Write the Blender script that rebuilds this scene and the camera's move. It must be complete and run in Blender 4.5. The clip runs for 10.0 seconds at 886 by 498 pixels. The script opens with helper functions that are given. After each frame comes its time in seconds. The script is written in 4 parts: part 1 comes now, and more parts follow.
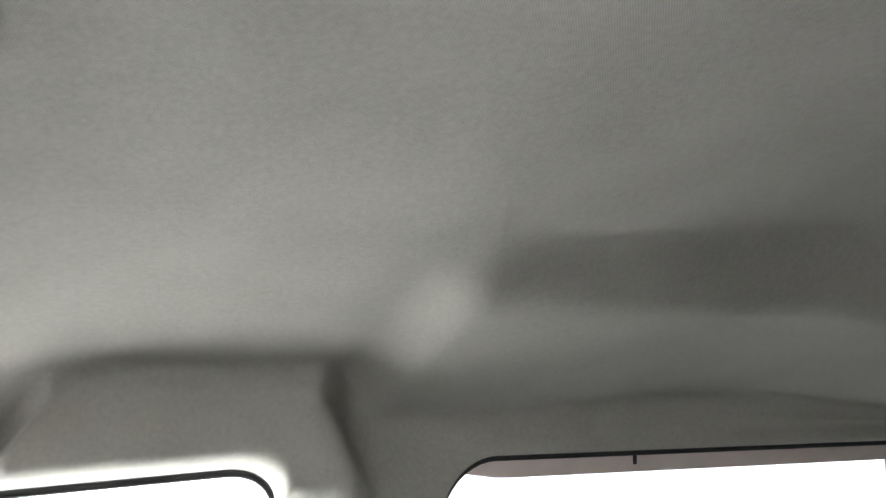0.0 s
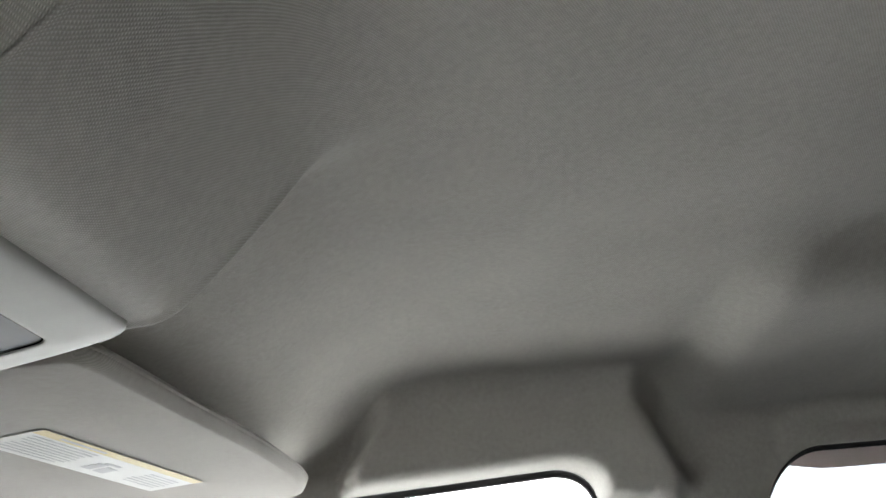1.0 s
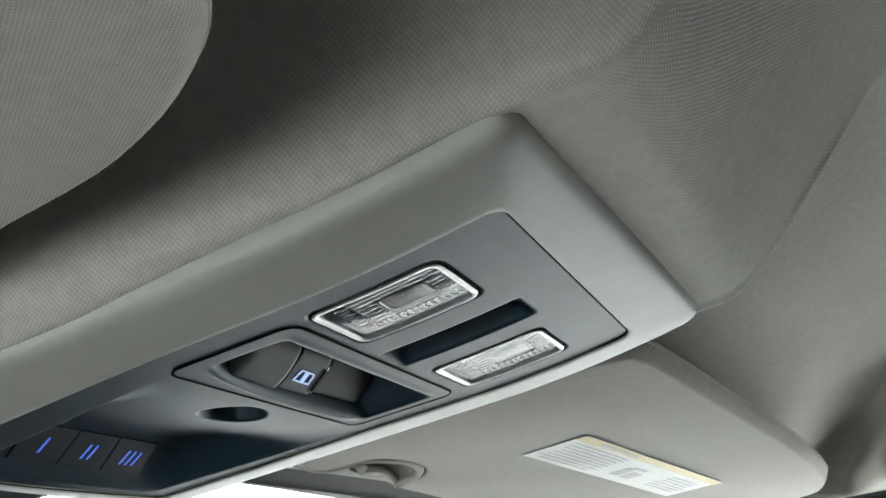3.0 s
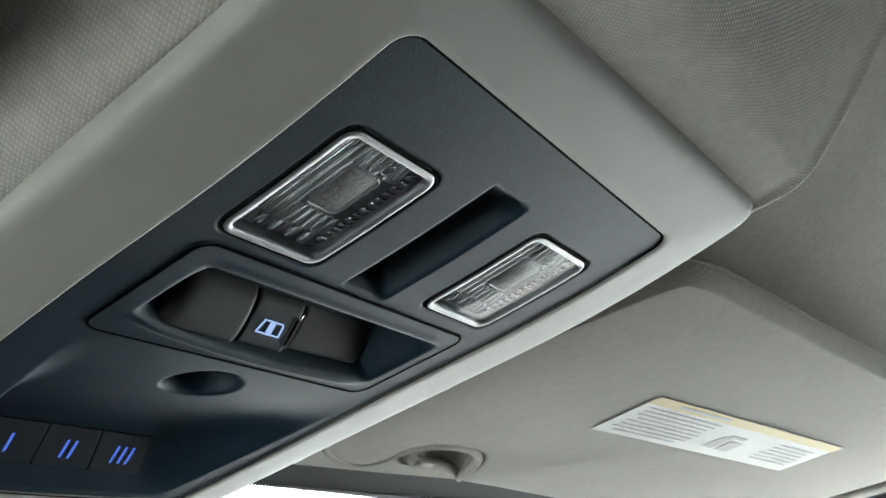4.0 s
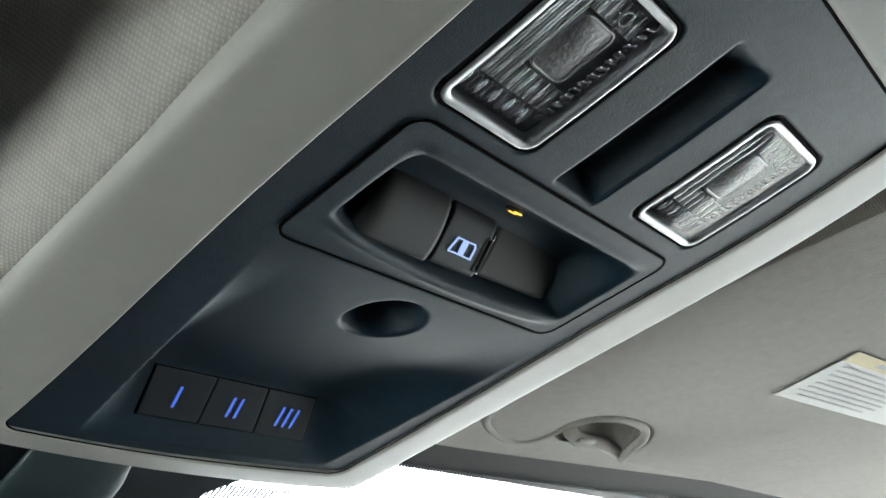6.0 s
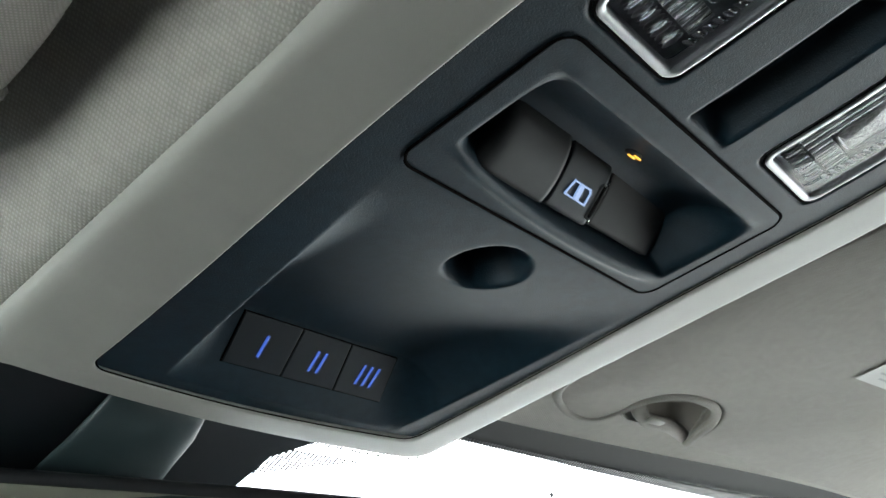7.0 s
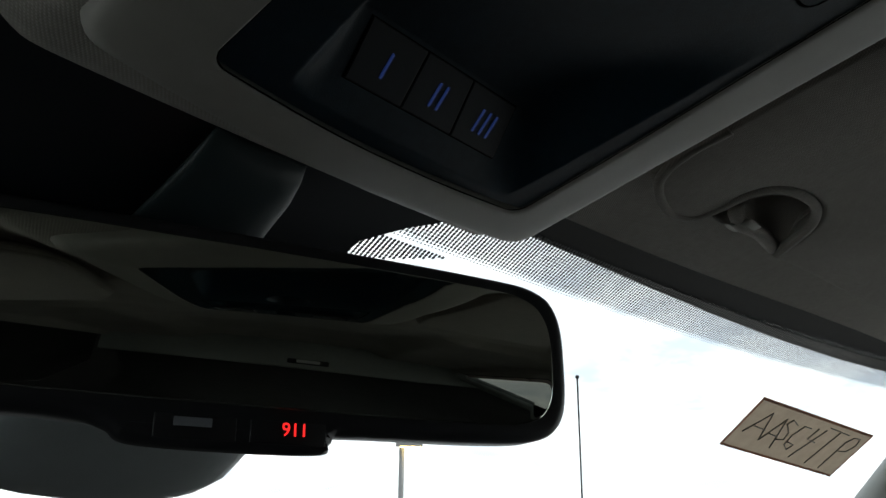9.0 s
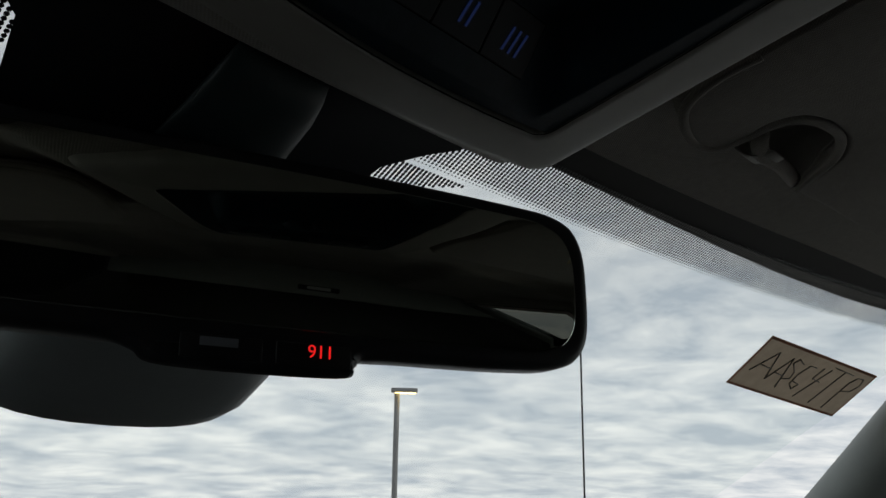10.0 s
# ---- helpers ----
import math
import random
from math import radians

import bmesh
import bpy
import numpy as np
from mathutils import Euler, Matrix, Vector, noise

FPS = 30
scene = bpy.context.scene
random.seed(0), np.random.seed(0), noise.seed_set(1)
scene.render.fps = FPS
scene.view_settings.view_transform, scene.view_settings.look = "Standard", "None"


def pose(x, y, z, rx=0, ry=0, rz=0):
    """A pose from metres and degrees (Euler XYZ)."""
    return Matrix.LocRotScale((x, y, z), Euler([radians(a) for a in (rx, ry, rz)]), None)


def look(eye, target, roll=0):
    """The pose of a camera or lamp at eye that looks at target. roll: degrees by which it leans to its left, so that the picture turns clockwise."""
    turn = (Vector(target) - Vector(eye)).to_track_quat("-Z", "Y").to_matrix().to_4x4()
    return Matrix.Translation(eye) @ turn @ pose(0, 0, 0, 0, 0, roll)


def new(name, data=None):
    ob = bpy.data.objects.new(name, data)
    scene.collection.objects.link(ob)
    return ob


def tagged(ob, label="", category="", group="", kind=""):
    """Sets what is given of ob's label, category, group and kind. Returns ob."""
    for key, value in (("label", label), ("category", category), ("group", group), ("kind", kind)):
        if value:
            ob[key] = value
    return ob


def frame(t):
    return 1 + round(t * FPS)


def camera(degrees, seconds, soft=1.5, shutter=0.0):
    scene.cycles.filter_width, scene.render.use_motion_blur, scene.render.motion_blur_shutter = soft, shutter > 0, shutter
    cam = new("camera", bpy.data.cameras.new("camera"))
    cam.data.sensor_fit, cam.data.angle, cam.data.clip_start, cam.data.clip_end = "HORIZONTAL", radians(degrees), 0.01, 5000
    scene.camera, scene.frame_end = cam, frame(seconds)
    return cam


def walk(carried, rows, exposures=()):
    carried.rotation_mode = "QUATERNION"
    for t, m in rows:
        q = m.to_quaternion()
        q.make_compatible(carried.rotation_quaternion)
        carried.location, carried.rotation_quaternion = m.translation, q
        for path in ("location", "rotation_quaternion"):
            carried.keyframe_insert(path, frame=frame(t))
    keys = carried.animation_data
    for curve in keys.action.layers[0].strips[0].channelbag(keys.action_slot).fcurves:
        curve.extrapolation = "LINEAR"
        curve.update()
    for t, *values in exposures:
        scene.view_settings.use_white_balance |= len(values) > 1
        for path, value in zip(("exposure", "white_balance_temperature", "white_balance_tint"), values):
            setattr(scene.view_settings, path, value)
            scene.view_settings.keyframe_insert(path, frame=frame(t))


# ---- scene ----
cam = camera(54.9, 10.0)
PATH = [
    (0, (0.0, -0.022, 1.442), (1.766, -0.58, 2.196), 4.5),
    (0.5, (-0.007, -0.006, 1.441), (1.836, -0.212, 2.189), 4.2),
    (1, (-0.024, 0.018, 1.444), (1.852, 0.046, 2.136), 4.4),
    (1.5, (-0.043, 0.042, 1.434), (1.819, 0.276, 2.128), 3.6),
    (2, (-0.039, 0.066, 1.428), (1.787, 0.489, 2.126), 3.3),
    (2.5, (-0.025, 0.097, 1.43), (1.743, 0.73, 2.118), 3.0),
    (3, (-0.003, 0.112, 1.434), (1.688, 0.946, 2.102), 2.6),
    (3.2, (0.014, 0.111, 1.432), (1.676, 1.003, 2.1), 2.3),
    (4.3, (0.086, 0.106, 1.416), (1.605, 1.179, 2.151), -2.1),
    (4.5, (0.084, 0.105, 1.418), (1.588, 1.201, 2.151), -2.1),
    (5, (0.088, 0.117, 1.409), (1.553, 1.25, 2.163), -2.6),
    (5.5, (0.088, 0.137, 1.401), (1.526, 1.29, 2.179), -2.5),
    (6, (0.089, 0.161, 1.396), (1.499, 1.337, 2.189), -1.6),
    (6.2, (0.088, 0.173, 1.394), (1.489, 1.352, 2.196), -1.3),
    (7.3, (0.083, 0.193, 1.382), (1.457, 1.417, 2.166), 1.5),
    (7.5, (0.087, 0.194, 1.381), (1.454, 1.435, 2.148), 1.8),
    (8, (0.088, 0.203, 1.373), (1.464, 1.45, 2.116), 1.6),
    (8.5, (0.088, 0.226, 1.351), (1.494, 1.469, 2.042), 1.3),
    (9, (0.09, 0.258, 1.331), (1.531, 1.483, 1.982), 0.6),
    (9.5, (0.094, 0.268, 1.328), (1.556, 1.497, 1.921), 0.5),
    (10, (0.089, 0.271, 1.324), (1.565, 1.51, 1.86), 0.9),
]
EXPOSURES = [(0, 5.06, 6500, 10), (0.5, 4.52, 6500, 11), (1, 4.32, 6450, 11), (1.5, 4.28, 6450, 10), (2, 4.32, 6400, 8), (2.5, 4.33, 6350, 6), (5, 4.42, 6300, 5), (6, 4.47, 6300, 5), (7.5, 4.02, 6250, 4), (8, 3.76, 6250, 4), (8.5, 2.98, 6300, 5), (9, 1.1, 6400, 6), (9.5, 0.0, 6500, 8), (10, -0.1, 6500, 8)]
walk(cam, [(t, look(eye, target, roll)) for t, eye, target, roll in PATH], EXPOSURES)

# ---- world, sun ----
world = bpy.data.worlds.new("sky")
scene.world = world
world.use_nodes = True
wn, wl = world.node_tree.nodes, world.node_tree.links
wn.clear()
w_out, w_bg = wn.new("ShaderNodeOutputWorld"), wn.new("ShaderNodeBackground")
w_sky = wn.new("ShaderNodeTexSky")
w_sky.sky_type, w_sky.sun_disc = "NISHITA", False
w_sky.sun_elevation, w_sky.sun_rotation = radians(28), radians(150)
w_gain = wn.new("ShaderNodeVectorMath")
w_gain.operation = "SCALE"
w_gain.inputs["Scale"].default_value = 0.055
wl.new(w_sky.outputs[0], w_gain.inputs[0])
w_co, w_sep = wn.new("ShaderNodeTexCoord"), wn.new("ShaderNodeSeparateXYZ")
wl.new(w_co.outputs["Generated"], w_sep.inputs[0])
w_add, w_div = wn.new("ShaderNodeMath"), wn.new("ShaderNodeVectorMath")
w_add.operation, w_div.operation = "ADD", "DIVIDE"
w_add.inputs[1].default_value = 0.16
wl.new(w_sep.outputs[2], w_add.inputs[0])
w_comb = wn.new("ShaderNodeCombineXYZ")
for i in range(3):
    wl.new(w_add.outputs[0], w_comb.inputs[i])
wl.new(w_co.outputs["Generated"], w_div.inputs[0])
wl.new(w_comb.outputs[0], w_div.inputs[1])
w_noise = wn.new("ShaderNodeTexNoise")
w_noise.inputs["Scale"].default_value = 2.4
w_noise.inputs["Detail"].default_value = 7
w_noise.inputs["Roughness"].default_value = 0.6
w_noise.inputs["Distortion"].default_value = 0.25
wl.new(w_div.outputs[0], w_noise.inputs["Vector"])
w_ramp = wn.new("ShaderNodeValToRGB")
w_ramp.color_ramp.elements[0].position, w_ramp.color_ramp.elements[0].color = 0.36, (0.49, 0.54, 0.61, 1)
w_ramp.color_ramp.elements[1].position, w_ramp.color_ramp.elements[1].color = 0.66, (0.91, 0.91, 0.91, 1)
wl.new(w_noise.outputs["Fac"], w_ramp.inputs[0])
w_mix = wn.new("ShaderNodeMix")
w_mix.data_type = "RGBA"
w_mix.inputs[0].default_value = 0.86
wl.new(w_gain.outputs[0], w_mix.inputs[6])
wl.new(w_ramp.outputs[0], w_mix.inputs[7])
w_low, w_lift = wn.new("ShaderNodeMapRange"), wn.new("ShaderNodeVectorMath")
w_low.inputs["From Min"].default_value, w_low.inputs["From Max"].default_value = 0.02, 0.40
w_low.inputs["To Min"].default_value, w_low.inputs["To Max"].default_value = 1.35, 0.95
w_lift.operation = "SCALE"
wl.new(w_sep.outputs[2], w_low.inputs["Value"])
wl.new(w_mix.outputs[2], w_lift.inputs[0])
wl.new(w_low.outputs[0], w_lift.inputs["Scale"])
wl.new(w_lift.outputs[0], w_bg.inputs[0])
w_bg.inputs[1].default_value = 0.9
wl.new(w_bg.outputs[0], w_out.inputs[0])

sun = new("sun", bpy.data.lights.new("sun", "SUN"))
sun.data.energy, sun.data.angle, sun.data.color = 0.6, radians(25), (1.0, 0.95, 0.88)
sun.matrix_world = look((0, 0, 30), (0 - 30 * math.sin(radians(150)), 0 - 30 * math.cos(radians(150)), 30 - 34 * math.tan(radians(28)) * 0.9))


# ---- materials ----
def material(name, color, rough=0.5, metal=0.0, vary=0.12, vary_scale=40.0, grain=0.0, grain_scale=2500.0, sheen=0.0,
             coarse=0.0, coarse_scale=12.0, specular=0.5):
    """A surface with colour variation at two scales and a fine relief (depth in metres)."""
    m = bpy.data.materials.new(name)
    m.use_nodes = True
    n, l = m.node_tree.nodes, m.node_tree.links
    p = n["Principled BSDF"]
    p.inputs["Roughness"].default_value = rough
    p.inputs["Metallic"].default_value = metal
    p.inputs["Specular IOR Level"].default_value = specular
    if sheen:
        p.inputs["Sheen Weight"].default_value = sheen
    co = n.new("ShaderNodeTexCoord")
    big, small = n.new("ShaderNodeTexNoise"), n.new("ShaderNodeTexNoise")
    big.inputs["Scale"].default_value, big.inputs["Detail"].default_value = coarse_scale, 4
    small.inputs["Scale"].default_value, small.inputs["Detail"].default_value = vary_scale, 3
    for tex in (big, small):
        l.new(co.outputs["Object"], tex.inputs["Vector"])
    total = n.new("ShaderNodeMath")
    total.operation = "ADD"
    l.new(big.outputs["Fac"], total.inputs[0])
    l.new(small.outputs["Fac"], total.inputs[1])
    ramp = n.new("ShaderNodeMapRange")
    ramp.inputs["From Min"].default_value, ramp.inputs["From Max"].default_value = 0.7, 1.3
    ramp.inputs["To Min"].default_value, ramp.inputs["To Max"].default_value = 1 - vary, 1 + vary
    l.new(total.outputs[0], ramp.inputs["Value"])
    mul = n.new("ShaderNodeVectorMath")
    mul.operation = "SCALE"
    mul.inputs[0].default_value = color
    l.new(ramp.outputs[0], mul.inputs["Scale"])
    l.new(mul.outputs[0], p.inputs["Base Color"])
    if grain:
        tex = n.new("ShaderNodeTexNoise")
        tex.inputs["Scale"].default_value, tex.inputs["Detail"].default_value = grain_scale, 2
        l.new(co.outputs["Object"], tex.inputs["Vector"])
        bump = n.new("ShaderNodeBump")
        bump.inputs["Strength"].default_value, bump.inputs["Distance"].default_value = 1.0, grain
        l.new(tex.outputs["Fac"], bump.inputs["Height"])
        l.new(bump.outputs[0], p.inputs["Normal"])
    return m


def woven(name, color, pitch, depth, vary=0.1, space="UV", pit_shade=0.62):
    """A knitted lining: rows of small stitches, offset from row to row."""
    m = material(name, color, rough=0.9, vary=vary, vary_scale=220, coarse_scale=9, sheen=0.15, specular=0.2)
    n, l = m.node_tree.nodes, m.node_tree.links
    p = n["Principled BSDF"]
    co = n.new("ShaderNodeTexCoord")
    rot = n.new("ShaderNodeMapping")
    rot.inputs["Rotation"].default_value = (0, 0, radians(32))
    rot.inputs["Scale"].default_value = (1 / pitch, 1 / pitch, 1 / pitch)
    l.new(co.outputs[space], rot.inputs["Vector"])
    waves = []
    for way, bent in (("X", 1.5), ("Y", 1.9)):
        wave = n.new("ShaderNodeTexWave")
        wave.bands_direction = way
        wave.inputs["Scale"].default_value = 0.314
        wave.inputs["Distortion"].default_value, wave.inputs["Detail"].default_value, wave.inputs["Detail Scale"].default_value = bent, 1.0, 0.5
        l.new(rot.outputs[0], wave.inputs["Vector"])
        waves.append(wave)
    add = n.new("ShaderNodeMath")
    add.operation = "MULTIPLY"
    l.new(waves[0].outputs["Fac"], add.inputs[0])
    l.new(waves[1].outputs["Fac"], add.inputs[1])
    bump = n.new("ShaderNodeBump")
    bump.inputs["Strength"].default_value, bump.inputs["Distance"].default_value = 1.0, depth
    l.new(add.outputs[0], bump.inputs["Height"])
    l.new(bump.outputs[0], p.inputs["Normal"])
    # shade in the pits between the stitches is put into the colour
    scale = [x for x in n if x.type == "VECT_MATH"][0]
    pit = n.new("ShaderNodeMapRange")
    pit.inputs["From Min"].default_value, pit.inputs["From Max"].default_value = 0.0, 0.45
    pit.inputs["To Min"].default_value, pit.inputs["To Max"].default_value = pit_shade, 1.0
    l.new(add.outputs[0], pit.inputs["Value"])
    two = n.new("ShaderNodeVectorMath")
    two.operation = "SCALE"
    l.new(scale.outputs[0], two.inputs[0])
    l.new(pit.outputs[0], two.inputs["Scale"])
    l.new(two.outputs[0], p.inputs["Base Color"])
    return m


def glow(name, color, strength, base=(0.02, 0.02, 0.02)):
    m = material(name, base, rough=0.4, vary=0.02)
    p = m.node_tree.nodes["Principled BSDF"]
    p.inputs["Emission Color"].default_value, p.inputs["Emission Strength"].default_value = (*color, 1), strength
    return m


def pane_glass(name, tone=(0.93, 0.96, 0.95), gloss=0.035):
    """A thin pane: lets light straight through, with a weak mirror image on it."""
    m = bpy.data.materials.new(name)
    m.use_nodes = True
    n, l = m.node_tree.nodes, m.node_tree.links
    n.clear()
    out, mix = n.new("ShaderNodeOutputMaterial"), n.new("ShaderNodeMixShader")
    see, shine = n.new("ShaderNodeBsdfTransparent"), n.new("ShaderNodeBsdfGlossy")
    see.inputs[0].default_value = (*tone, 1)
    shine.inputs["Roughness"].default_value = 0.01
    mix.inputs[0].default_value = gloss
    l.new(see.outputs[0], mix.inputs[1])
    l.new(shine.outputs[0], mix.inputs[2])
    l.new(mix.outputs[0], out.inputs[0])
    return m


LINING = woven("lining", (0.415, 0.397, 0.362), 0.00125, 0.00016, pit_shade=0.80)
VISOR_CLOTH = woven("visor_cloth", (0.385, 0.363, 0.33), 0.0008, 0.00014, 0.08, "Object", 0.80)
LINING_PLAIN = material("moulded_grip", (0.29, 0.29, 0.265), rough=0.6, vary=0.06, grain=0.00004, grain_scale=3000)
BEIGE = material("beige_plastic", (0.305, 0.299, 0.273), rough=0.55, vary=0.05, vary_scale=90, grain=0.00004, grain_scale=4000, coarse_scale=18)
DARK = material("charcoal_plastic", (0.0058, 0.0185, 0.0290), specular=0.24, rough=0.50, vary=0.26, vary_scale=260, grain=0.00009, grain_scale=2200, coarse_scale=22)
BUTTON = material("button_plastic", (0.007, 0.012, 0.017), specular=0.3, rough=0.55, vary=0.1, vary_scale=300, grain=0.00005, grain_scale=3000)
KEY = material("matt_black", (0.015, 0.016, 0.017), rough=0.62, vary=0.12, vary_scale=300, grain=0.00005, grain_scale=3000)
GAP = material("dark_gap", (0.002, 0.002, 0.002), rough=0.9, specular=0.05, vary=0.05)
RUBBER = material("black_rubber", (0.012, 0.012, 0.013), rough=0.7, vary=0.1)
BLACK = material("black_plastic", (0.016, 0.017, 0.019), rough=0.42, vary=0.1, grain=0.00004, grain_scale=3000)
SATIN = material("satin_black", (0.013, 0.013, 0.014), rough=0.42, vary=0.08)
COVER = material("cover_plastic", (0.030, 0.046, 0.049), rough=0.42, specular=0.4, vary=0.08, grain=0.00004, grain_scale=3000)
# the cover's plastic set paler for the pod: skylight sheen put into colour
SHELL = material("pod_plastic_skylit", (0.30, 0.33, 0.33), rough=0.42, vary=0.08, grain=0.00004, grain_scale=3000)
FRIT = material("black_frit", (0.014, 0.018, 0.022), rough=0.35, vary=0.05)
SILVER = material("reflector", (0.55, 0.56, 0.58), rough=0.22, metal=1.0, vary=0.08, vary_scale=300)
CHIP = material("bulb_window", (0.15, 0.14, 0.14), rough=0.35, vary=0.75, vary_scale=900, grain=0.0003, grain_scale=900)
CHROME = material("chrome", (0.7, 0.7, 0.72), rough=0.12, metal=1.0, vary=0.03)
RIM = material("frosted_rim", (0.16, 0.165, 0.18), specular=0.35, rough=0.45, vary=0.08, vary_scale=200)
RIM.node_tree.nodes["Principled BSDF"].inputs["Transmission Weight"].default_value = 0.35
BACK = material("lamp_back", (0.15, 0.155, 0.17), rough=0.3, metal=0.35, vary=0.35, vary_scale=400)
GLASS = pane_glass("window_glass")
TINTED = pane_glass("tinted_glass", (0.10, 0.105, 0.105))
LENS_SHEET = pane_glass("lens_sheet", (0.95, 0.96, 0.97), 0.07)
MIRROR = material("mirror_glass", (0.60, 0.62, 0.55), rough=0.015, metal=1.0, vary=0.01)
PILLAR = material("pillar_trim", (0.30, 0.32, 0.30), rough=0.6, vary=0.05, grain=0.00006, grain_scale=2500)
CABIN = material("cabin_trim", (0.032, 0.031, 0.030), rough=0.8, vary=0.1)
SHADE = material("window_channel", (0.62, 0.52, 0.50), rough=0.6, vary=0.05)
PAPER = material("label_paper", (0.64, 0.64, 0.625), rough=0.6, vary=0.04)
YELLOW = material("label_yellow", (0.58, 0.49, 0.26), rough=0.6, vary=0.05)
INK = material("label_ink", (0.46, 0.46, 0.47), rough=0.7, vary=0.1)
CARD = material("tan_card", (0.42, 0.33, 0.24), rough=0.85, vary=0.1, vary_scale=120)
def backlit(m, share):
    """Lets part of the light behind a thin sheet through it."""
    n, l = m.node_tree.nodes, m.node_tree.links
    thin, mix = n.new("ShaderNodeBsdfTranslucent"), n.new("ShaderNodeMixShader")
    p, out = n["Principled BSDF"], n["Material Output"]
    l.new([x for x in n if x.type == "VECT_MATH"][0].outputs[0], thin.inputs[0])
    mix.inputs[0].default_value = share
    l.new(p.outputs[0], mix.inputs[1])
    l.new(thin.outputs[0], mix.inputs[2])
    l.new(mix.outputs[0], out.inputs[0])


backlit(CARD, 0.45)
CARD_EDGE = material("red_border", (0.30, 0.14, 0.09), rough=0.85, vary=0.1)
backlit(CARD_EDGE, 0.3)
MARKER = material("black_marker", (0.15, 0.145, 0.12), rough=0.7, vary=0.1)
METAL = material("galvanised_pole", (0.22, 0.22, 0.22), rough=0.5, metal=0.6, vary=0.1)
GROUND = material("pale_concrete", (0.56, 0.54, 0.505), rough=0.9, vary=0.25, vary_scale=3, coarse_scale=0.2)
BLUE = glow("blue_light", (0.10, 0.22, 1.0), 0.034)
ICON = glow("icon_light", (0.42, 0.58, 1.0), 0.040)
AMBER = glow("amber_light", (1.0, 0.45, 0.05), 0.11)
RED = glow("red_light", (1.0, 0.02, 0.02), 0.75)
LAMP = glow("street_light", (1.0, 0.70, 0.28), 5.0)


# ---- mesh helpers ----
def thing(name, label, category, kind="", group="", place=(0, 0, 0)):
    ob = new(name)
    ob.location = place
    bpy.context.view_layer.update()
    return tagged(ob, label, category, group, kind)


def part(name, bm, mat, parent=None, label="", smooth=True):
    """Links a bmesh, given in world coordinates, as one mesh object under a thing or part."""
    me = bpy.data.meshes.new(name)
    bm.normal_update()
    bm.to_mesh(me)
    bm.free()
    if smooth:
        me.shade_smooth()
    me.materials.append(mat)
    ob = new(name, me)
    if parent is not None:
        ob.parent = parent
        bpy.context.view_layer.update()
        ob.matrix_parent_inverse = parent.matrix_world.inverted()
    if label:
        ob["label"] = label
    return ob


def smoothstep(a, b, x):
    t = min(1.0, max(0.0, (x - a) / (b - a)))
    return t * t * (3 - 2 * t)


def curve_at(points, x):
    """Monotone reading of a line through (x, y) points, softened."""
    xs, ys = zip(*points)
    return float(np.interp(x, xs, ys))


def soft_curve(points, spread):
    """A function that reads a polyline, averaged over a window."""
    def read(x):
        return sum(curve_at(points, x + spread * k / 4) for k in range(-4, 5)) / 9
    return read


def rounded(x0, y0, x1, y1, r, n=8):
    """A rounded rectangle as a list of 2D points, anticlockwise."""
    out = []
    for cx, cy, a in ((x1 - r, y1 - r, 0), (x0 + r, y1 - r, 90), (x0 + r, y0 + r, 180), (x1 - r, y0 + r, 270)):
        for k in range(n + 1):
            t = radians(a + 90 * k / n)
            out.append((cx + r * math.cos(t), cy + r * math.sin(t)))
    # long straight sides are divided, so that the loop can be bent
    full = []
    for a, b in zip(out, out[1:] + out[:1]):
        parts = max(1, int(math.hypot(b[0] - a[0], b[1] - a[1]) / max(0.006, 0.05 * max(x1 - x0, y1 - y0))))
        full += [(a[0] + (b[0] - a[0]) * k / parts, a[1] + (b[1] - a[1]) * k / parts) for k in range(parts)]
    return full


def smooth_loop(points, per=6):
    """A closed Catmull-Rom line through 2D points."""
    out, n = [], len(points)
    for i in range(n):
        p = [Vector(points[(i + k) % n]) for k in (-1, 0, 1, 2)]
        for k in range(per):
            t = k / per
            out.append(tuple(0.5 * (2 * p[1] + (p[2] - p[0]) * t + (2 * p[0] - 5 * p[1] + 4 * p[2] - p[3]) * t * t
                                    + (3 * p[1] - p[0] - 3 * p[2] + p[3]) * t ** 3)))
    return out


def inset(points, d):
    """The loop moved inwards by d (anticlockwise loop)."""
    out, n = [], len(points)
    for i in range(n):
        a, b, c = (Vector(points[(i + k) % n]) for k in (-1, 0, 1))
        e = (c - a)
        e = e.normalized() if e.length > 1e-9 else Vector((1, 0))
        out.append((b.x - e.y * d, b.y + e.x * d))
    return out


def loft(loops, close_first=False, close_last=False):
    """A skin through closed loops of 3D points with equal counts."""
    bm = bmesh.new()
    rows = [[bm.verts.new(p) for p in loop] for loop in loops]
    n = len(rows[0])
    for a, b in zip(rows, rows[1:]):
        for i in range(n):
            bm.faces.new((a[i], a[(i + 1) % n], b[(i + 1) % n], b[i]))
    if close_first:
        bm.faces.new(rows[0][::-1])
    if close_last:
        bm.faces.new(rows[-1])
    return bm


def sheet(rows):
    """A skin over rows of 3D points."""
    bm = bmesh.new()
    vs = [[bm.verts.new(p) for p in row] for row in rows]
    for a, b in zip(vs, vs[1:]):
        for i in range(len(a) - 1):
            bm.faces.new((a[i], a[i + 1], b[i + 1], b[i]))
    return bm


